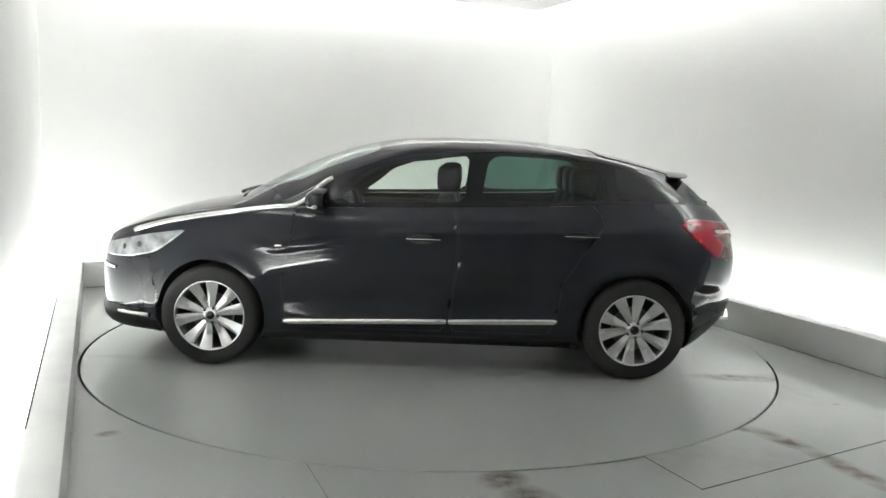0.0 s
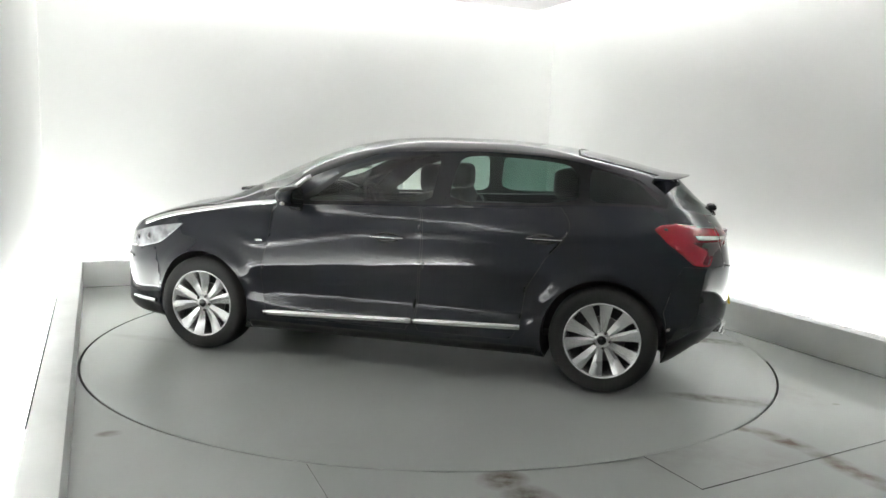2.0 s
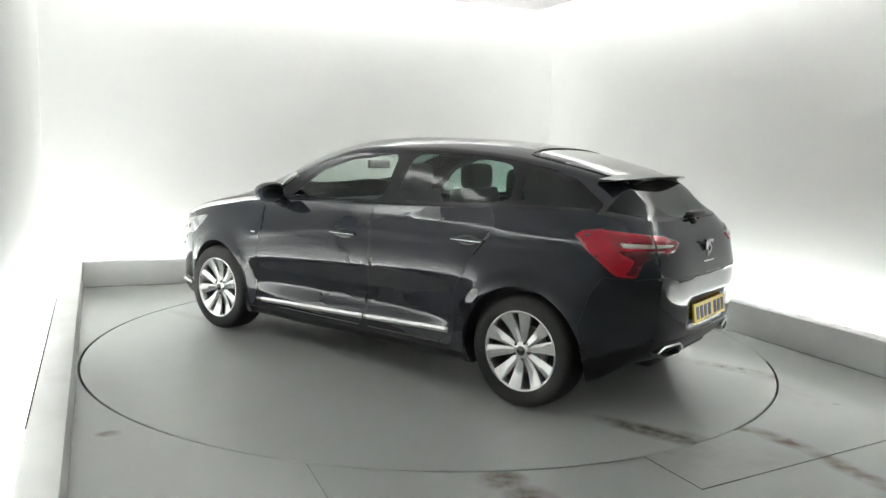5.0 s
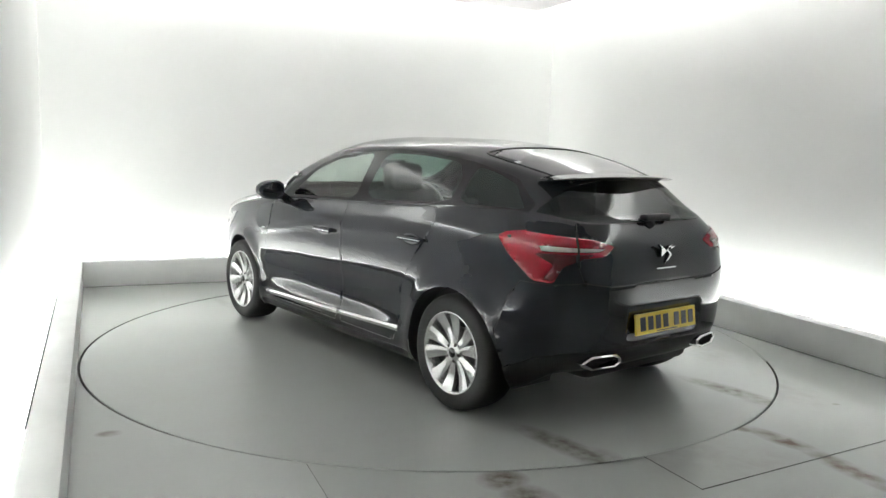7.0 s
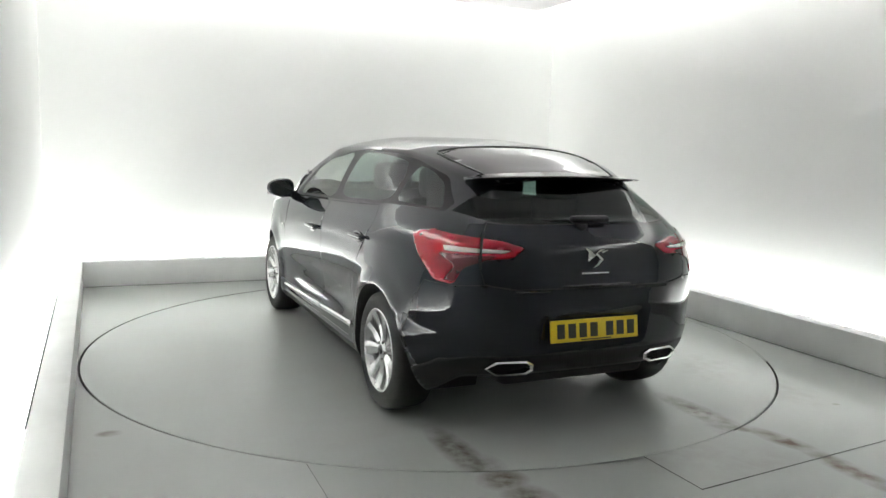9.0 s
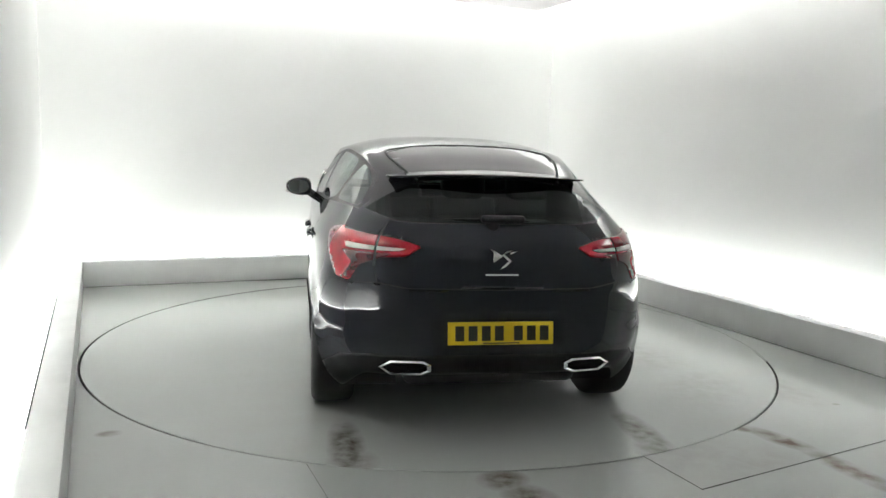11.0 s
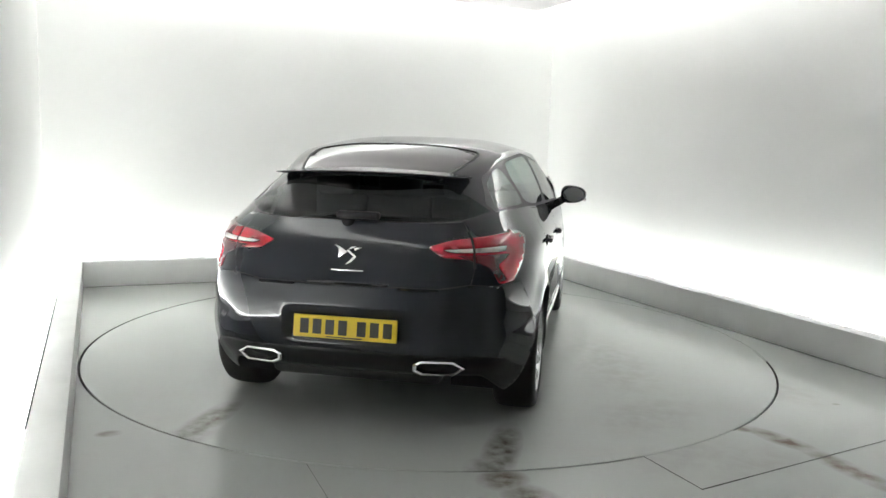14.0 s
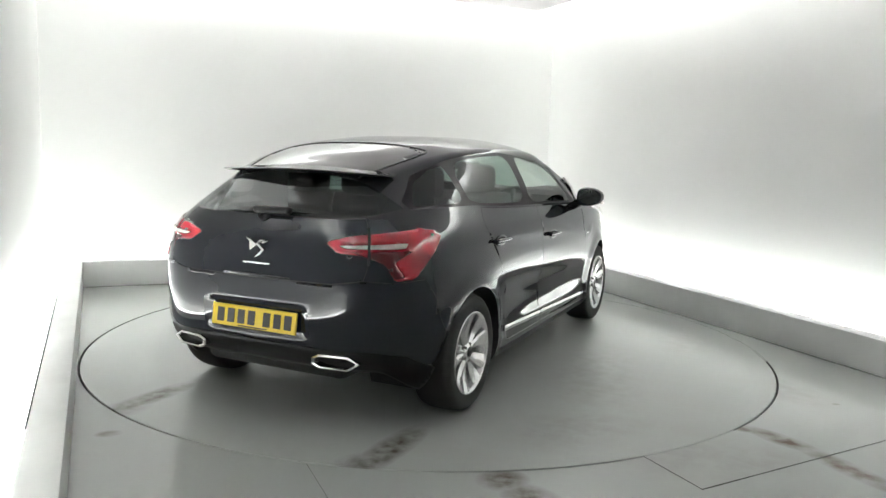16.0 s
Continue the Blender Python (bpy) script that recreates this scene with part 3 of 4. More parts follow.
    backlight = [(on_belt(-1.745), 1.2), (on_belt(-1.745), 0.60), (on_belt(-1.725), 0.30), (on_belt(-1.715), 0.06), (round_tail(0.45, 1.07), 0.045), (U_MIN - 0.1, 0.045), (U_MIN - 0.1, 1.2)]
    lid = [(on_belt(-1.10), 1.2), (on_belt(-1.13), 0.70), (on_belt(-1.20), 0.585), (on_belt(-1.66), 0.56), (on_belt(-1.745), 0.60), (on_belt(-1.745), 1.2)]
    bonnet = [(U_MAX + 0.1, 1.2), (U_MAX + 0.1, 0.30), (on_belt(1.95), 0.12), (on_belt(1.5), 0.10), (on_belt(1.0), 0.12), (on_belt(0.90), 0.30), (on_belt(0.90), 0.50), (on_belt(1.05), 0.63), (on_belt(1.20), 0.80), (on_belt(1.22), 1.2)]
    dlo = rounded([over(0.74, 1.045), over(0.36, 1.27), over(0.10, 1.345), (on_belt(-0.5), 0.485), (on_belt(-1.15), 0.475), (on_belt(-1.50), 0.42), (on_belt(-1.69), 0.16), (on_belt(-1.685), 0.015), (on_belt(0.72), 0.015)], 1, 0.08)
    regions = [("glass_f", glass_f), ("glass_r", glass_r), ("glass_q", glass_q), ("dlo", dlo), ("screen", screen), ("backlight", backlight), ("lid", lid), ("bonnet", bonnet)]
    high = pieces_of(sheet(us, [i / 26 for i in range(27)], lambda u, r: r), regions, top_skin)

    body = part("body", shell(low["rest"] + high["rest"], True, 0.0), PAINT, car, "glossy black painted body shell")
    for name, faces, mat, label in (
            ("bonnet", high["bonnet"], PAINT, ""), ("windscreen", high["screen"], SCREEN_GLASS, "clear windscreen"),
            ("rear_window", high["backlight"], TAIL_GLASS, "dark tinted rear window"), ("tailgate_top", high["lid"], GLOSS, "gloss black upper tailgate"),
            ("tailgate", low["hatch"], PAINT, ""), ("rear_bumper", low["bumper_r"], PAINT, ""), ("front_bumper", low["bumper_f"], PAINT, ""),
            ("rear_diffuser", low["skirt"], PLASTIC, "matt black lower rear bumper"), ("front_lip", low["lip"], PLASTIC, "matt black lower front bumper")):
        panel = part(name, shell(faces, True, 0.0 if "win" in name else 0.004, gap=name in ("bonnet", "tailgate", "rear_bumper")), mat, car, label)
        if name in ("bonnet", "tailgate", "rear_bumper"):
            part("panel_seal", shell(faces, True, rim_only=True), RUBBER, panel, "black seal in the panel gap")
    for sign in (1, -1):
        def one(name, faces, mat, label="", parent=None, **more):
            bm = shell(faces, False, **more)
            return part(name, bm if sign > 0 else flipped(bm), mat, parent or car, label)
        doors = [one("front_door", low["door_f"], PAINT, "black front door with chrome handle", gap=True), one("rear_door", low["door_r"], PAINT, "black rear door with chrome handle", gap=True)]
        for door, faces in zip(doors, (low["door_f"], low["door_r"])):
            one("panel_seal", faces, RUBBER, "black seal in the panel gap", door, rim_only=True)
        one("window", high["glass_f"], FRONT_GLASS, "clear front door window", doors[0], groove=0.0)
        one("window", high["glass_r"], REAR_GLASS, "dark green privacy window", doors[1], groove=0.0)
        one("quarter_window", high["glass_q"], REAR_GLASS, "dark privacy quarter window", groove=0.0)
        one("window_surround", high["dlo"], PILLAR, "black window surround", groove=0.0)
        one("sill", low["sill"], PLASTIC)
        lampobj = one("tail_light", low["lamp"], RED, "red wraparound tail light", groove=0.004, lift=0.006)
        one("lower_lens", low["smoke"], DEEP_RED, "dark red lower lens", lampobj, groove=0.003, lift=0.004)
        one("lamp_joint", low["joint"], GLOSS, "", lampobj, groove=0.0)
        one("reversing_lens", low["white"], CLEAR, "white lens band", lampobj, groove=0.003, lift=0.012)
        lens = one("headlight", low["beam"], HEADLAMP, "clear headlight", groove=0.004, lift=0.004)
        for xq, zq, rq in ((1.86, 0.745, 0.042), (1.98, 0.725, 0.036)):
            p = side_skin(along(xq, zq), zq)
            bm = bmesh.new()
            bmesh.ops.create_uvsphere(bm, u_segments=20, v_segments=10, radius=rq)
            bmesh.ops.transform(bm, matrix=Matrix.Translation((p.x - 0.008, p.y - rq * 0.72, p.z)), verts=bm.verts[:])
            part("lamp_lens", bm if sign > 0 else flipped(bm), GLOSS, lens, "dark projector lens")
        # handles sit in shallow cups
        for door, x, z in ((doors[0], -0.02, 0.862), (doors[1], -1.0, 0.908)):
            p = side_skin(along(x, z), z)
            bm = box((x - 0.105, p.y + 0.012, z - 0.012), (x + 0.105, p.y + 0.034, z + 0.014), 0.008, 3)
            for lug in (-0.085, 0.085):
                box((x + lug - 0.014, p.y - 0.02, z - 0.008), (x + lug + 0.014, p.y + 0.016, z + 0.009), bm=bm)
            part("handle", bm if sign > 0 else flipped(bm), PAINT, door, "body-coloured door handle")
            bm = box((x - 0.107, p.y + 0.02, z - 0.003), (x + 0.107, p.y + 0.0355, z + 0.0015), 0.001)
            part("chrome_strip", bm if sign > 0 else flipped(bm), CHROME, door, "thin chrome handle strip")
            bm = lathe([(1e-4, 0.0), (0.5, 0.0), (0.92, 0.004), (1.0, 0.001)], 28)
            bmesh.ops.transform(bm, matrix=Matrix.Translation((x + 0.01, p.y + 0.0015, z - 0.004)) @ Matrix.Diagonal((0.085, 1, 0.033, 1)), verts=bm.verts[:])
            part("handle_cup", bm if sign > 0 else flipped(bm), GLOSS, door)
        # small bright badge on the wing
        p = side_skin(along(0.905, 0.79), 0.79)
        bm = box((0.885, p.y - 0.004, 0.785), (0.93, p.y + 0.005, 0.796), 0.002)
        part("wing_badge", bm if sign > 0 else flipped(bm), CHROME, car, "small bright wing badge")
        # chrome strip along the sill, one length on each door
        for door, x0, x1 in ((doors[0], 0.88, -0.178), (doors[1], -0.19, -0.872)):
            pts = []
            for i in range(15):
                x = x0 + (x1 - x0) * i / 14
                z = 0.305 + (0.88 - x) / 1.752 * 0.055
                p = side_skin(along(x, z), z)
                pts.append((x, p.y + 0.004, z))
            r = 0.019
            bm = sweep(pts, [(0.010 * math.cos(a) , r * math.sin(a)) for a in [math.pi * k / 5 for k in range(10)]])
            part("sill_strip", bm if sign > 0 else flipped(bm), CHROME, door, "bright chrome sill strip")
        # chrome line from the headlight along the bonnet to the screen pillar
        pts = []
        for i in range(37):
            x = 1.90 - 1.32 * i / 36
            if x > 0.86:
                p = top_skin(on_belt(x), 0.03)
            else:
                p = top_skin(on_belt(x), 0.03 + 0.44 * smooth_step(0.86, 0.60, x))
            pts.append((p.x, p.y + 0.004, p.z + 0.004))
        bm = sweep(pts, [(0.013 * math.cos(a), 0.018 * math.sin(a)) for a in [2 * math.pi * k / 8 for k in range(8)]])
        part("chrome_line", bm if sign > 0 else flipped(bm), CHROME, car, "long chrome strip along the bonnet edge")
        # daytime lamp blade low in the front bumper
        pts = [side_skin(along(x, 0.30 - 0.02 * (2.1 - x)), 0.30 - 0.02 * (2.1 - x)) for x in (1.80, 1.86, 1.92, 1.98, 2.04)]
        bm = sweep([(p.x, p.y + 0.006, p.z) for p in pts], [(0.012 * math.cos(a), 0.016 * math.sin(a)) for a in [2 * math.pi * k / 8 for k in range(8)]])
        part("bumper_blade", bm if sign > 0 else flipped(bm), CHROME, car, "chrome blade low in the bumper")
        pts = [side_skin(along(x, 0.60 - 0.10 * (2.2 - x)), 0.60 - 0.10 * (2.2 - x)) for x in (2.06, 2.11, 2.16, 2.20, 2.235)]
        bm = sweep([(p.x + 0.004, p.y + 0.004, p.z) for p in pts], [(0.008 * math.cos(a), 0.011 * math.sin(a)) for a in [2 * math.pi * k / 8 for k in range(8)]])
        part("grille_bar", bm if sign > 0 else flipped(bm), CHROME, car, "short chrome bar at the bumper corner")
        # wheel wells follow the edge of the arch
        for xw in (AXLE, -AXLE):
            bm = bmesh.new()
            rows = []
            for k in range(29):
                a = radians(-22 + 224 * k / 28)
                x, z = xw + 0.366 * math.cos(a), TYRE_R + 0.366 * math.sin(a)
                y = side_skin(along(x, z), z).y - 0.003
                rows.append([bm.verts.new((x, y, z)), bm.verts.new((x, 0.70, z)), bm.verts.new((x, 0.46, z))])
            hub = bm.verts.new((xw, 0.46, TYRE_R))
            for p, q in zip(rows, rows[1:]):
                for j in range(2):
                    bm.faces.new((p[j], p[j + 1], q[j + 1], q[j]))
                bm.faces.new((p[2], hub, q[2]))
            part("wheel_well", bm if sign > 0 else flipped(bm), CABIN, car)
    return body


def build_wheel(car):
    """An alloy wheel, its outer side to +y, hub at the origin."""
    wheel = new("wheel")
    w, r = 0.105, TYRE_R
    bm = lathe([(0.222, -w), (0.236, -w - 0.004), (0.27, -w - 0.010), (0.295, -w - 0.006), (0.312, -w + 0.008), (r - 0.003, -w + 0.03), (r, -0.03), (r, 0.03),
                (r - 0.003, w - 0.03), (0.312, w - 0.008), (0.295, w + 0.006), (0.27, w + 0.010), (0.236, w + 0.004), (0.222, w)], 80)
    part("tyre", bm, RUBBER, wheel, "black road tyre")
    bm = lathe([(0.200, -w), (0.226, -w), (0.226, w - 0.012), (0.229, w + 0.002), (0.226, w + 0.007), (0.217, w + 0.004), (0.212, w - 0.012), (0.205, w - 0.03), (0.195, 0.02), (0.190, -w)], 80)
    part("rim", bm, ALLOY, wheel, "silver alloy rim")
    # ten leaf-shaped spokes in five pairs
    for k in range(10):
        pair, side = divmod(k, 2)
        a0 = 2 * math.pi * pair / 5 + radians(6)
        lean = (1 if side else -1)
        bm = bmesh.new()
        rings = []
        for i in range(9):
            s = i / 8
            rad = 0.045 + 0.172 * s
            ang = a0 + lean * (0.26 + 0.03 * s)
            half = 0.017 + 0.023 * s
            yo = w - 0.022 + 0.024 * s - 0.012 * math.sin(math.pi * s)
            c = Vector((rad * math.cos(ang), 0, rad * math.sin(ang)))
            t = Vector((-math.sin(ang), 0, math.cos(ang)))
            ring = []
            for q, d in ((-1, -0.030), (-1, -0.004), (-0.35, 0.0025), (0.35, -0.002), (1, -0.006), (1, -0.030)):
                ring.append(bm.verts.new(c + t * half * q * lean + Vector((0, yo + d, 0))))
            rings.append(ring)
        for a, b in zip(rings, rings[1:]):
            for j in range(6):
                bm.faces.new((a[j], a[(j + 1) % 6], b[(j + 1) % 6], b[j]))
        bm.faces.new(rings[0])
        bm.faces.new(rings[-1][::-1])
        bmesh.ops.recalc_face_normals(bm, faces=bm.faces[:])
        sharp_shade(part("spoke", bm, ALLOY, wheel), 30)
    bm = lathe([(1e-4, w - 0.014), (0.03, w - 0.012), (0.046, w - 0.016), (0.056, w - 0.026), (0.060, w - 0.06)], 40)
    part("hub", bm, ALLOY, wheel)
    bm = lathe([(1e-4, w - 0.006), (0.022, w - 0.007), (0.027, w - 0.012)], 32)
    part("centre_cap", bm, GLOSS, wheel, "dark centre cap")
    for k in range(5):
        a = 2 * math.pi * (k + 0.5) / 5 + radians(6)
        bm = lathe([(1e-4, w - 0.012), (0.008, w - 0.013), (0.009, w - 0.03)], 12)
        bmesh.ops.translate(bm, vec=(0.048 * math.cos(a), 0, 0.048 * math.sin(a)), verts=bm.verts[:])
        part("wheel_bolt", bm, STEEL, wheel)
    bm = lathe([(1e-4, 0.045), (0.13, 0.045), (0.135, 0.04), (0.135, 0.02), (1e-4, 0.02)], 48)
    part("brake_disc", bm, STEEL, wheel, "steel brake disc")
    # dark disc added behind the spokes, standing in for the shade in their gaps
    bm = lathe([(1e-4, 0.016), (0.2, 0.016), (0.2, 0.0), (1e-4, 0.0)], 48)
    part("dark_backing", bm, CABIN, wheel)
    wheel.parent = car
    places = [(AXLE, TRACK, 0), (-AXLE, TRACK, 0), (AXLE, -TRACK, 180), (-AXLE, -TRACK, 180)]
    wheel.matrix_basis = pose(places[0][0] * FRONT_REACH, places[0][1], TYRE_R, 0, 0, 0)
    for x, y, turn in places[1:]:
        copy_thing(wheel, pose(x * (FRONT_REACH if x > 0 else 1.0), y, TYRE_R, 0, 0, turn))


def build_mirrors(car):
    for sign in (1, -1):
        bm = bmesh.new()
        bmesh.ops.create_uvsphere(bm, u_segments=28, v_segments=16, radius=1.0)
        for v in bm.verts:
            x, y, z = v.co
            x = max(x, -0.55)
            v.co = (0.625 + 0.085 * x + 0.02 * (y > 0) * y, 0.985 + 0.10 * math.copysign(abs(y) ** 0.8, y), 1.09 + 0.070 * math.copysign(abs(z) ** 0.8, z) * (1 - 0.2 * y))
        if sign < 0:
            flipped(bm)
        house = part("door_mirror", bm, PAINT, car, "black door mirror")
        sharp_shade(house, 50)
        bm = prism([(0.89, 1.075), (0.95, 1.055), (0.93, 1.03), (0.87, 0.99), (0.81, 0.985), (0.81, 1.02)], 0.605, 0.685, axis=0, bevel=0.006)
        part("mirror_arm", bm if sign > 0 else flipped(bm), GLOSS, house)
        pts = [(0.70 - 0.045 * abs(s) ** 2 - 0.02 * (s > 0) * s, 0.985 + 0.092 * s, 1.052) for s in [k / 6 - 1 for k in range(13)]]
        bm = sweep(pts, [(0.012 * math.cos(a), 0.013 * math.sin(a)) for a in [2 * math.pi * k / 8 for k in range(8)]])
        part("indicator", bm if sign > 0 else flipped(bm), CLEAR, house, "white indicator strip")
        bm = bmesh.new()
        bmesh.ops.create_circle(bm, cap_ends=True, segments=28, radius=1.0)
        bmesh.ops.transform(bm, matrix=Matrix.Translation((0.577, 0.985, 1.09)) @ Matrix.Rotation(radians(-90), 4, "Y") @ Matrix.Diagonal((0.054, 0.08, 1, 1)), verts=bm.verts[:])
        part("mirror_glass", bm if sign > 0 else flipped(bm), MIRROR, house, "mirror glass")


def build_tail(car):
    # spoiler blade over the rear window
    bm = bmesh.new()
    rings = []
    for i in range(33):
        y = -0.52 + 1.04 * i / 32
        e = 1 - abs(y / 0.52) ** 6
        back = -1.815 + 0.10 * (y / 0.52) ** 2
        drop = 0.018 * (y / 0.52) ** 2
        k = 0.25 + 0.75 * max(e, 0.0)
        lip = 1.297 - drop
        rings.append([bm.verts.new(p) for p in ((-1.60, y, 1.322 - drop * 2.4), (-1.71, y, 1.304 - drop * 1.6), (back, y, lip), (back - 0.005, y, lip - 0.005 * k),
                                                (back, y, lip - 0.010 * k), (-1.71, y, lip - 0.024 * k), (-1.60, y, 1.312 - drop * 2.4 - 0.02 * k))])
    for a, b in zip(rings, rings[1:]):
        for j in range(7):
            bm.faces.new((a[j], b[j], b[(j + 1) % 7], a[(j + 1) % 7]))
    bm.faces.new(rings[0])
    bm.faces.new(rings[-1][::-1])
    bmesh.ops.recalc_face_normals(bm, faces=bm.faces[:])
    sharp_shade(part("spoiler", bm, PAINT, car, "black roof spoiler over the rear window"), 40)
    # dark rubber seam round the front of the upper tailgate
    pts = []
    for i in range(49):
        w = i / 24 - 1
        reach = -1.10 - 0.06 * abs(w) ** 2 - 0.56 * smooth_step(0.80, 1.0, abs(w))
        p = top_skin(on_belt(reach), 1.0 - 0.43 * min(1.0, abs(w) / 0.86))
        pts.append((p.x, math.copysign(p.y, w), p.z + 0.0015))
    part("seam", sweep(pts, [(0.0075 * math.cos(a), 0.003 * math.sin(a)) for a in [2 * math.pi * k / 8 for k in range(8)]]), PLASTIC, car, "dark seam round the upper tailgate")
    # rear wiper
    bm = box((-2.0, -0.13, 1.068), (-1.945, 0.09, 1.105), 0.015, 3)
    wiper = part("rear_wiper", bm, PLASTIC, car, "short black rear wiper")
    bm = lathe([(1e-4, 0.0), (0.03, 0.0), (0.034, -0.02), (0.034, -0.04)], 24, "Z")
    bmesh.ops.transform(bm, matrix=Matrix.Translation((-1.985, 0.03, 1.066)) @ Matrix.Rotation(radians(-60), 4, "Y"), verts=bm.verts[:])
    part("wiper_hub", bm, PLASTIC, wiper)
    # rear number plate
    tilt = Matrix.Translation((-2.098, 0, 0.545)) @ Matrix.Rotation(radians(8), 4, "Y")
    bm = box((-0.006, -0.262, -0.055), (0.006, 0.262, 0.055), 0.003)
    bmesh.ops.transform(bm, matrix=tilt, verts=bm.verts[:])
    plate = part("number_plate", bm, YELLOW, car, "yellow rear number plate", smooth=False)
    for y in (0.205, 0.140, 0.075, 0.010, -0.085, -0.150, -0.215):
        bm = box((-0.0085, y - 0.022, -0.036), (-0.004, y + 0.022, 0.036), 0.001)
        bmesh.ops.transform(bm, matrix=tilt, verts=bm.verts[:])
        part("bar", bm, INK, plate, smooth=False)
    bm = box((-0.0085, -0.09, -0.050), (-0.004, 0.09, -0.044))
    bmesh.ops.transform(bm, matrix=tilt, verts=bm.verts[:])
    part("maker_strip", bm, INK, plate, smooth=False)
    # badge of plain bright shapes and the bar below it
    x = -tail(0.90) - 0.012
    badge = part("badge", prism([(0.045, 0.945), (0.045, 0.885), (-0.002, 0.916)], x - 0.006, x + 0.01, axis=0, bevel=0.002), CHROME, car, "chrome tailgate badge")
    for shape in ([(0.065, 0.952), (0.030, 0.936), (0.042, 0.930)],
                  [(-0.050, 0.946), (-0.018, 0.942), (-0.008, 0.925), (-0.046, 0.895), (-0.020, 0.868), (0.012, 0.852), (-0.030, 0.894), (0.004, 0.922), (-0.012, 0.935)],
                  [(-0.035, 0.935), (-0.075, 0.942), (-0.036, 0.925)]):
        part("badge_piece", prism(shape, x - 0.006, x + 0.01, axis=0), CHROME, badge, smooth=False)
    x = -tail(0.82) - 0.003
    part("badge_bar", box((x - 0.003, -0.082, 0.822), (x + 0.02, 0.082, 0.831), 0.003), CHROME, badge, "thin chrome name bar")
    # exhaust finishers
    for sign in (1, -1):
        ring = [(0.335, 0.355), (0.335, 0.385), (0.375, 0.405), (0.53, 0.405), (0.585, 0.372), (0.53, 0.335), (0.375, 0.335)]
        cy, cz = 0.46, 0.37
        bm = bmesh.new()
        loops = []
        for k, xx in ((1.0, -1.98), (1.0, -2.075), (0.94, -2.083), (0.84, -2.077), (0.80, -1.98)):
            loops.append([bm.verts.new((xx + 0.55 * max(0, y - 0.36) ** 1.7, cy + (y - cy) * k, cz + (z - cz) * (k if k == 1 else k - 0.16))) for y, z in ring])
        for a, b in zip(loops, loops[1:]):
            for j in range(7):
                bm.faces.new((a[j], a[(j + 1) % 7], b[(j + 1) % 7], b[j]))
        bmesh.ops.recalc_face_normals(bm, faces=bm.faces[:])
        tip = part("exhaust_tip", bm if sign > 0 else flipped(bm), CHROME, car, "six-sided chrome exhaust finisher")
        sharp_shade(tip, 30)
        bm = prism([(cy + (y - cy) * 0.82, cz + (z - cz) * 0.7) for y, z in ring], -2.02, -1.99, axis=0)
        part("exhaust_mouth", bm if sign > 0 else flipped(bm), CABIN, tip, smooth=False)
    # rear underside behind the axle
    part("silencer", box((-1.95, -0.45, 0.24), (-1.6, 0.45, 0.36), 0.05, 3), CABIN, car, "dark silencer box under the tail")
    # screen wipers at the foot of the windscreen
    for y0, y1 in ((0.55, -0.05), (-0.10, -0.62)):
        pts = []
        for k in range(9):
            y = y0 + (y1 - y0) * k / 8
            xw = 1.30 - 0.10 * (y / 0.7) ** 2 - 0.03 * k / 8
            pts.append((xw, y, top(xw) - 0.035 * (y / 0.7) ** 2 + 0.018))
        bm = sweep(pts, [(0.012 * math.cos(a), 0.012 * math.sin(a)) for a in [2 * math.pi * k / 6 for k in range(6)]])
        part("screen_wiper", bm, PLASTIC, car, "black screen wiper")
    # underfloor
    bm = prism([(2.05, -0.70), (1.75, -0.80), (-1.2, -0.80), (-1.5, -0.68), (-1.5, 0.68), (-1.2, 0.80), (1.75, 0.80), (2.05, 0.70)], 0.18, 0.21, axis=2)
    bmesh.ops.scale(bm, vec=(1, 0.72, 1), verts=bm.verts[:])
    part("underfloor", bm, CABIN, car, smooth=False)


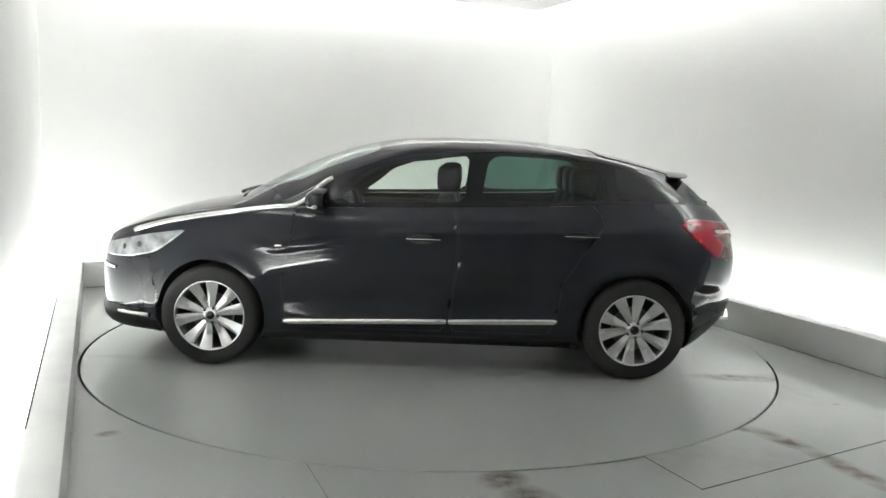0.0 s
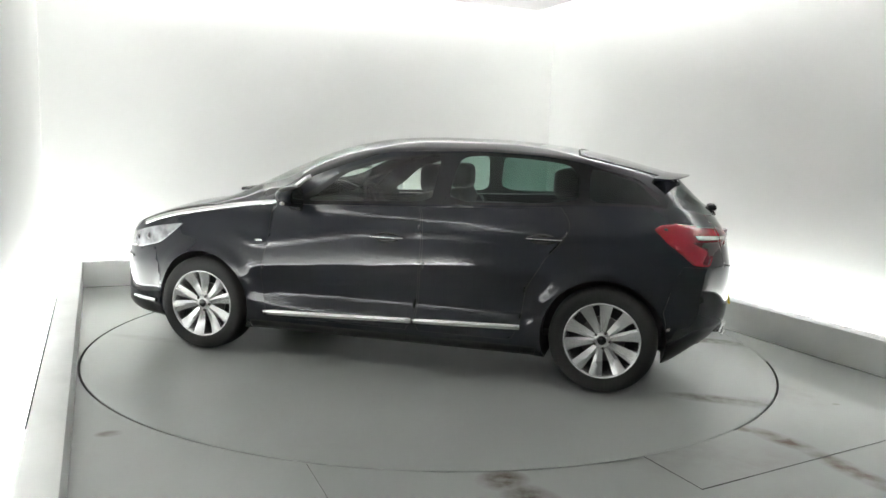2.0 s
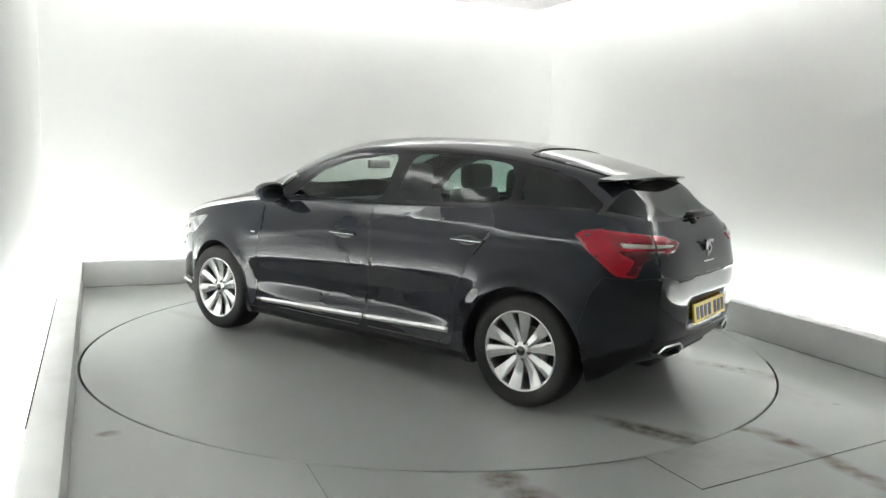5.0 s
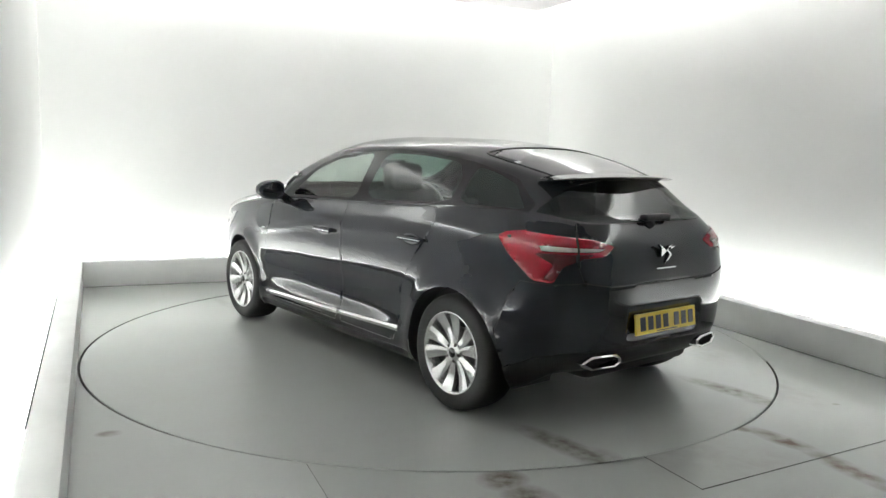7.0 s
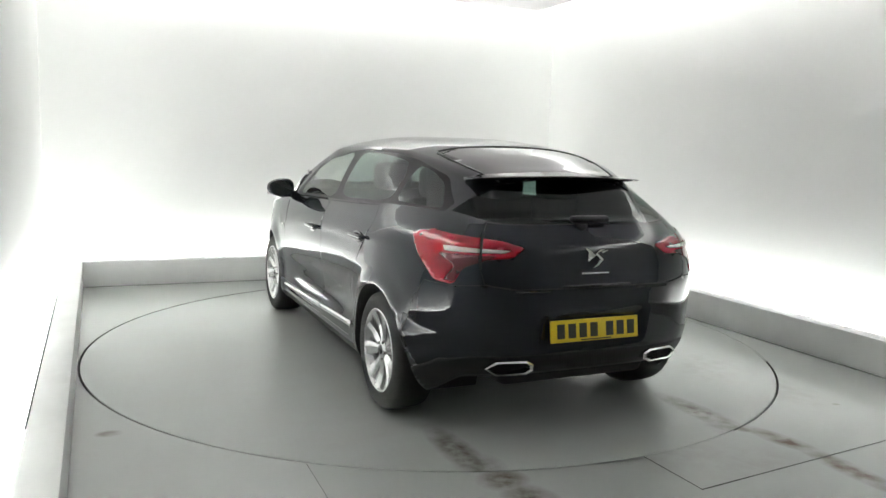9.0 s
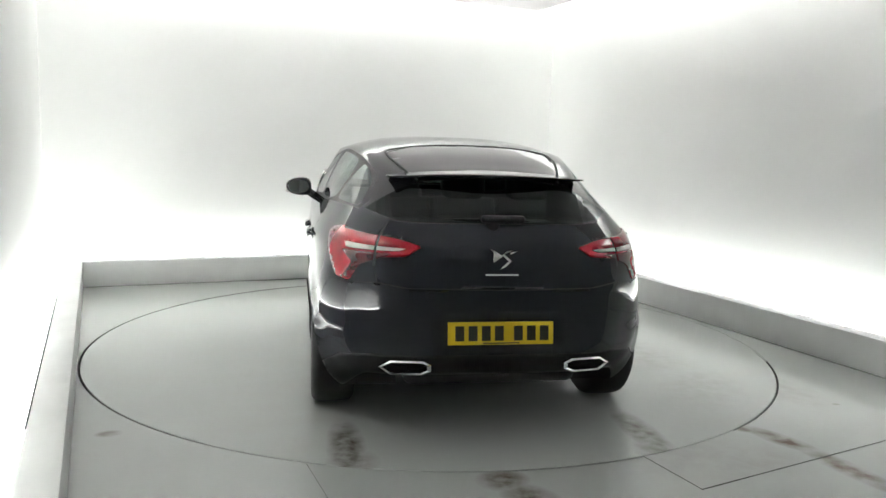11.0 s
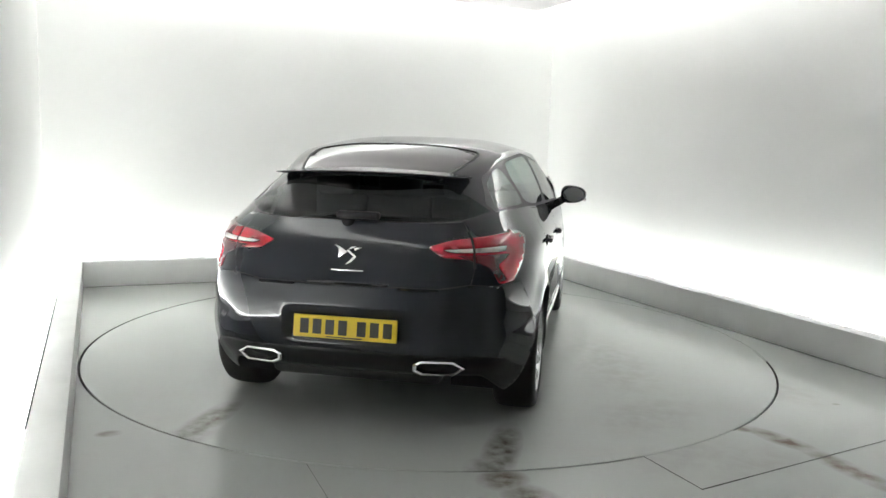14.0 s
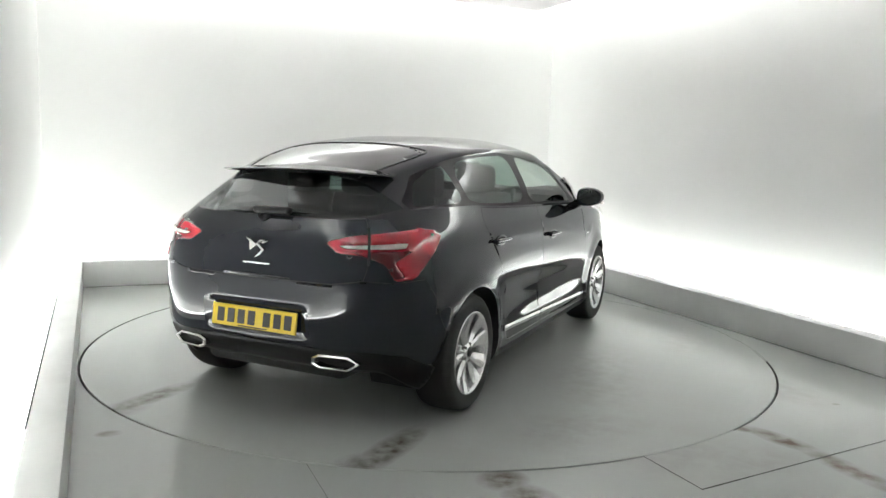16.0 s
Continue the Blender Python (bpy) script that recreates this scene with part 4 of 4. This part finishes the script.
def build_cabin(car):
    def seat(x, y, w):
        ob = part("seat", box((x - 0.27, y - w, 0.45), (x + 0.25, y + w, 0.60), 0.05, 3), LEATHER, car, "dark leather seat")
        bm = prism([(x - 0.22, 0.52), (x - 0.30, 0.80), (x - 0.38, 1.12), (x - 0.47, 1.14), (x - 0.51, 1.05), (x - 0.38, 0.72), (x - 0.34, 0.50)], y - w, y + w, axis=1, bevel=0.02)
        part("backrest", bm, LEATHER, ob)
        bm = box((x - 0.52, y - 0.13, 1.125), (x - 0.36, y + 0.13, 1.315), 0.05, 3)
        part("headrest", bm, LEATHER, ob)
        for s in (-0.06, 0.06):
            part("headrest_post", box((x - 0.43, y + s - 0.006, 1.08), (x - 0.418, y + s + 0.006, 1.16)), STEEL, ob)
        return ob
    for y in (0.37, -0.37):
        seat(0.28, y, 0.25)
    for y in (0.40, 0.0, -0.40):
        seat(-0.62, y, 0.195)
    bm = prism([(1.22, 0.98), (0.95, 1.0), (0.72, 0.97), (0.64, 0.90), (0.66, 0.70), (0.80, 0.5), (1.22, 0.5)], -0.72, 0.72, axis=1, bevel=0.02)
    part("dashboard", bm, CABIN, car, "dark dashboard")
    bm = lathe([(0.185 + 0.014 * math.cos(a), 0.014 * math.sin(a)) for a in [2 * math.pi * k / 10 for k in range(11)]], 40, "Z")
    for a in (0, 2.1, 4.2):
        b2 = box((0, -0.015, -0.008), (0.185, 0.015, 0.008), bm=None)
        bmesh.ops.rotate(b2, cent=(0, 0, 0), matrix=Matrix.Rotation(a, 3, "Z"), verts=b2.verts[:])
        me = bpy.data.meshes.new("spoke_arm")
        b2.to_mesh(me)
        b2.free()
        bm.from_mesh(me)
        bpy.data.meshes.remove(me)
    # right-hand drive
    bmesh.ops.transform(bm, matrix=Matrix.Translation((0.56, -0.37, 0.96)) @ Matrix.Rotation(radians(-66), 4, "Y"), verts=bm.verts[:])
    part("steering_wheel", bm, CABIN, car, "dark steering wheel")
    part("cabin_mirror", box((0.50, -0.12, 1.255), (0.53, 0.12, 1.32), 0.012), CABIN, car)
    part("cabin_floor", box((-1.75, -0.78, 0.30), (1.15, 0.78, 0.36)), CABIN, car, smooth=False)
    part("parcel_shelf", box((-1.78, -0.62, 0.98), (-1.10, 0.62, 1.01), 0.005), CABIN, car, smooth=False)
    for sign in (1, -1):
        # dark panels added to stop light showing through the quarter and rear windows
        bm = prism([(-1.14, 0.99), (-1.14, 1.34), (-1.45, 1.285), (-1.64, 1.20), (-1.80, 1.04), (-1.80, 0.99)], 0.505, 0.53, axis=1)
        part("light_block", bm if sign > 0 else flipped(bm), CABIN, car, "dark panel added to block light through the quarter window", smooth=False)
        part("door_trim", box((-1.7, 0.775 * sign - 0.02, 0.34), (1.1, 0.775 * sign + 0.02, 1.0), 0.01), CABIN, car)


def build_car():
    thing = tagged(new("car"), "glossy black five-door hatchback with chrome trim on a turntable", "car")
    build_shell(thing)
    build_mirrors(thing)
    build_tail(thing)
    build_cabin(thing)
    for piece in thing.children_recursive:
        for v in piece.data.vertices:
            if v.co.x > 0:
                v.co.x *= FRONT_REACH
    build_wheel(thing)
    return thing


car = build_car()


def motions():
    rows, table_rows = [], []
    for i in range(33):
        t = i * 0.5
        turn = Matrix.Rotation(radians(START + SPEED * t), 4, "Z")
        table_rows.append((t, turn))
        rows.append((t, turn @ Matrix.Translation(OFFSET)))
    walk(turntable, table_rows)
    walk(car, rows)


motions()
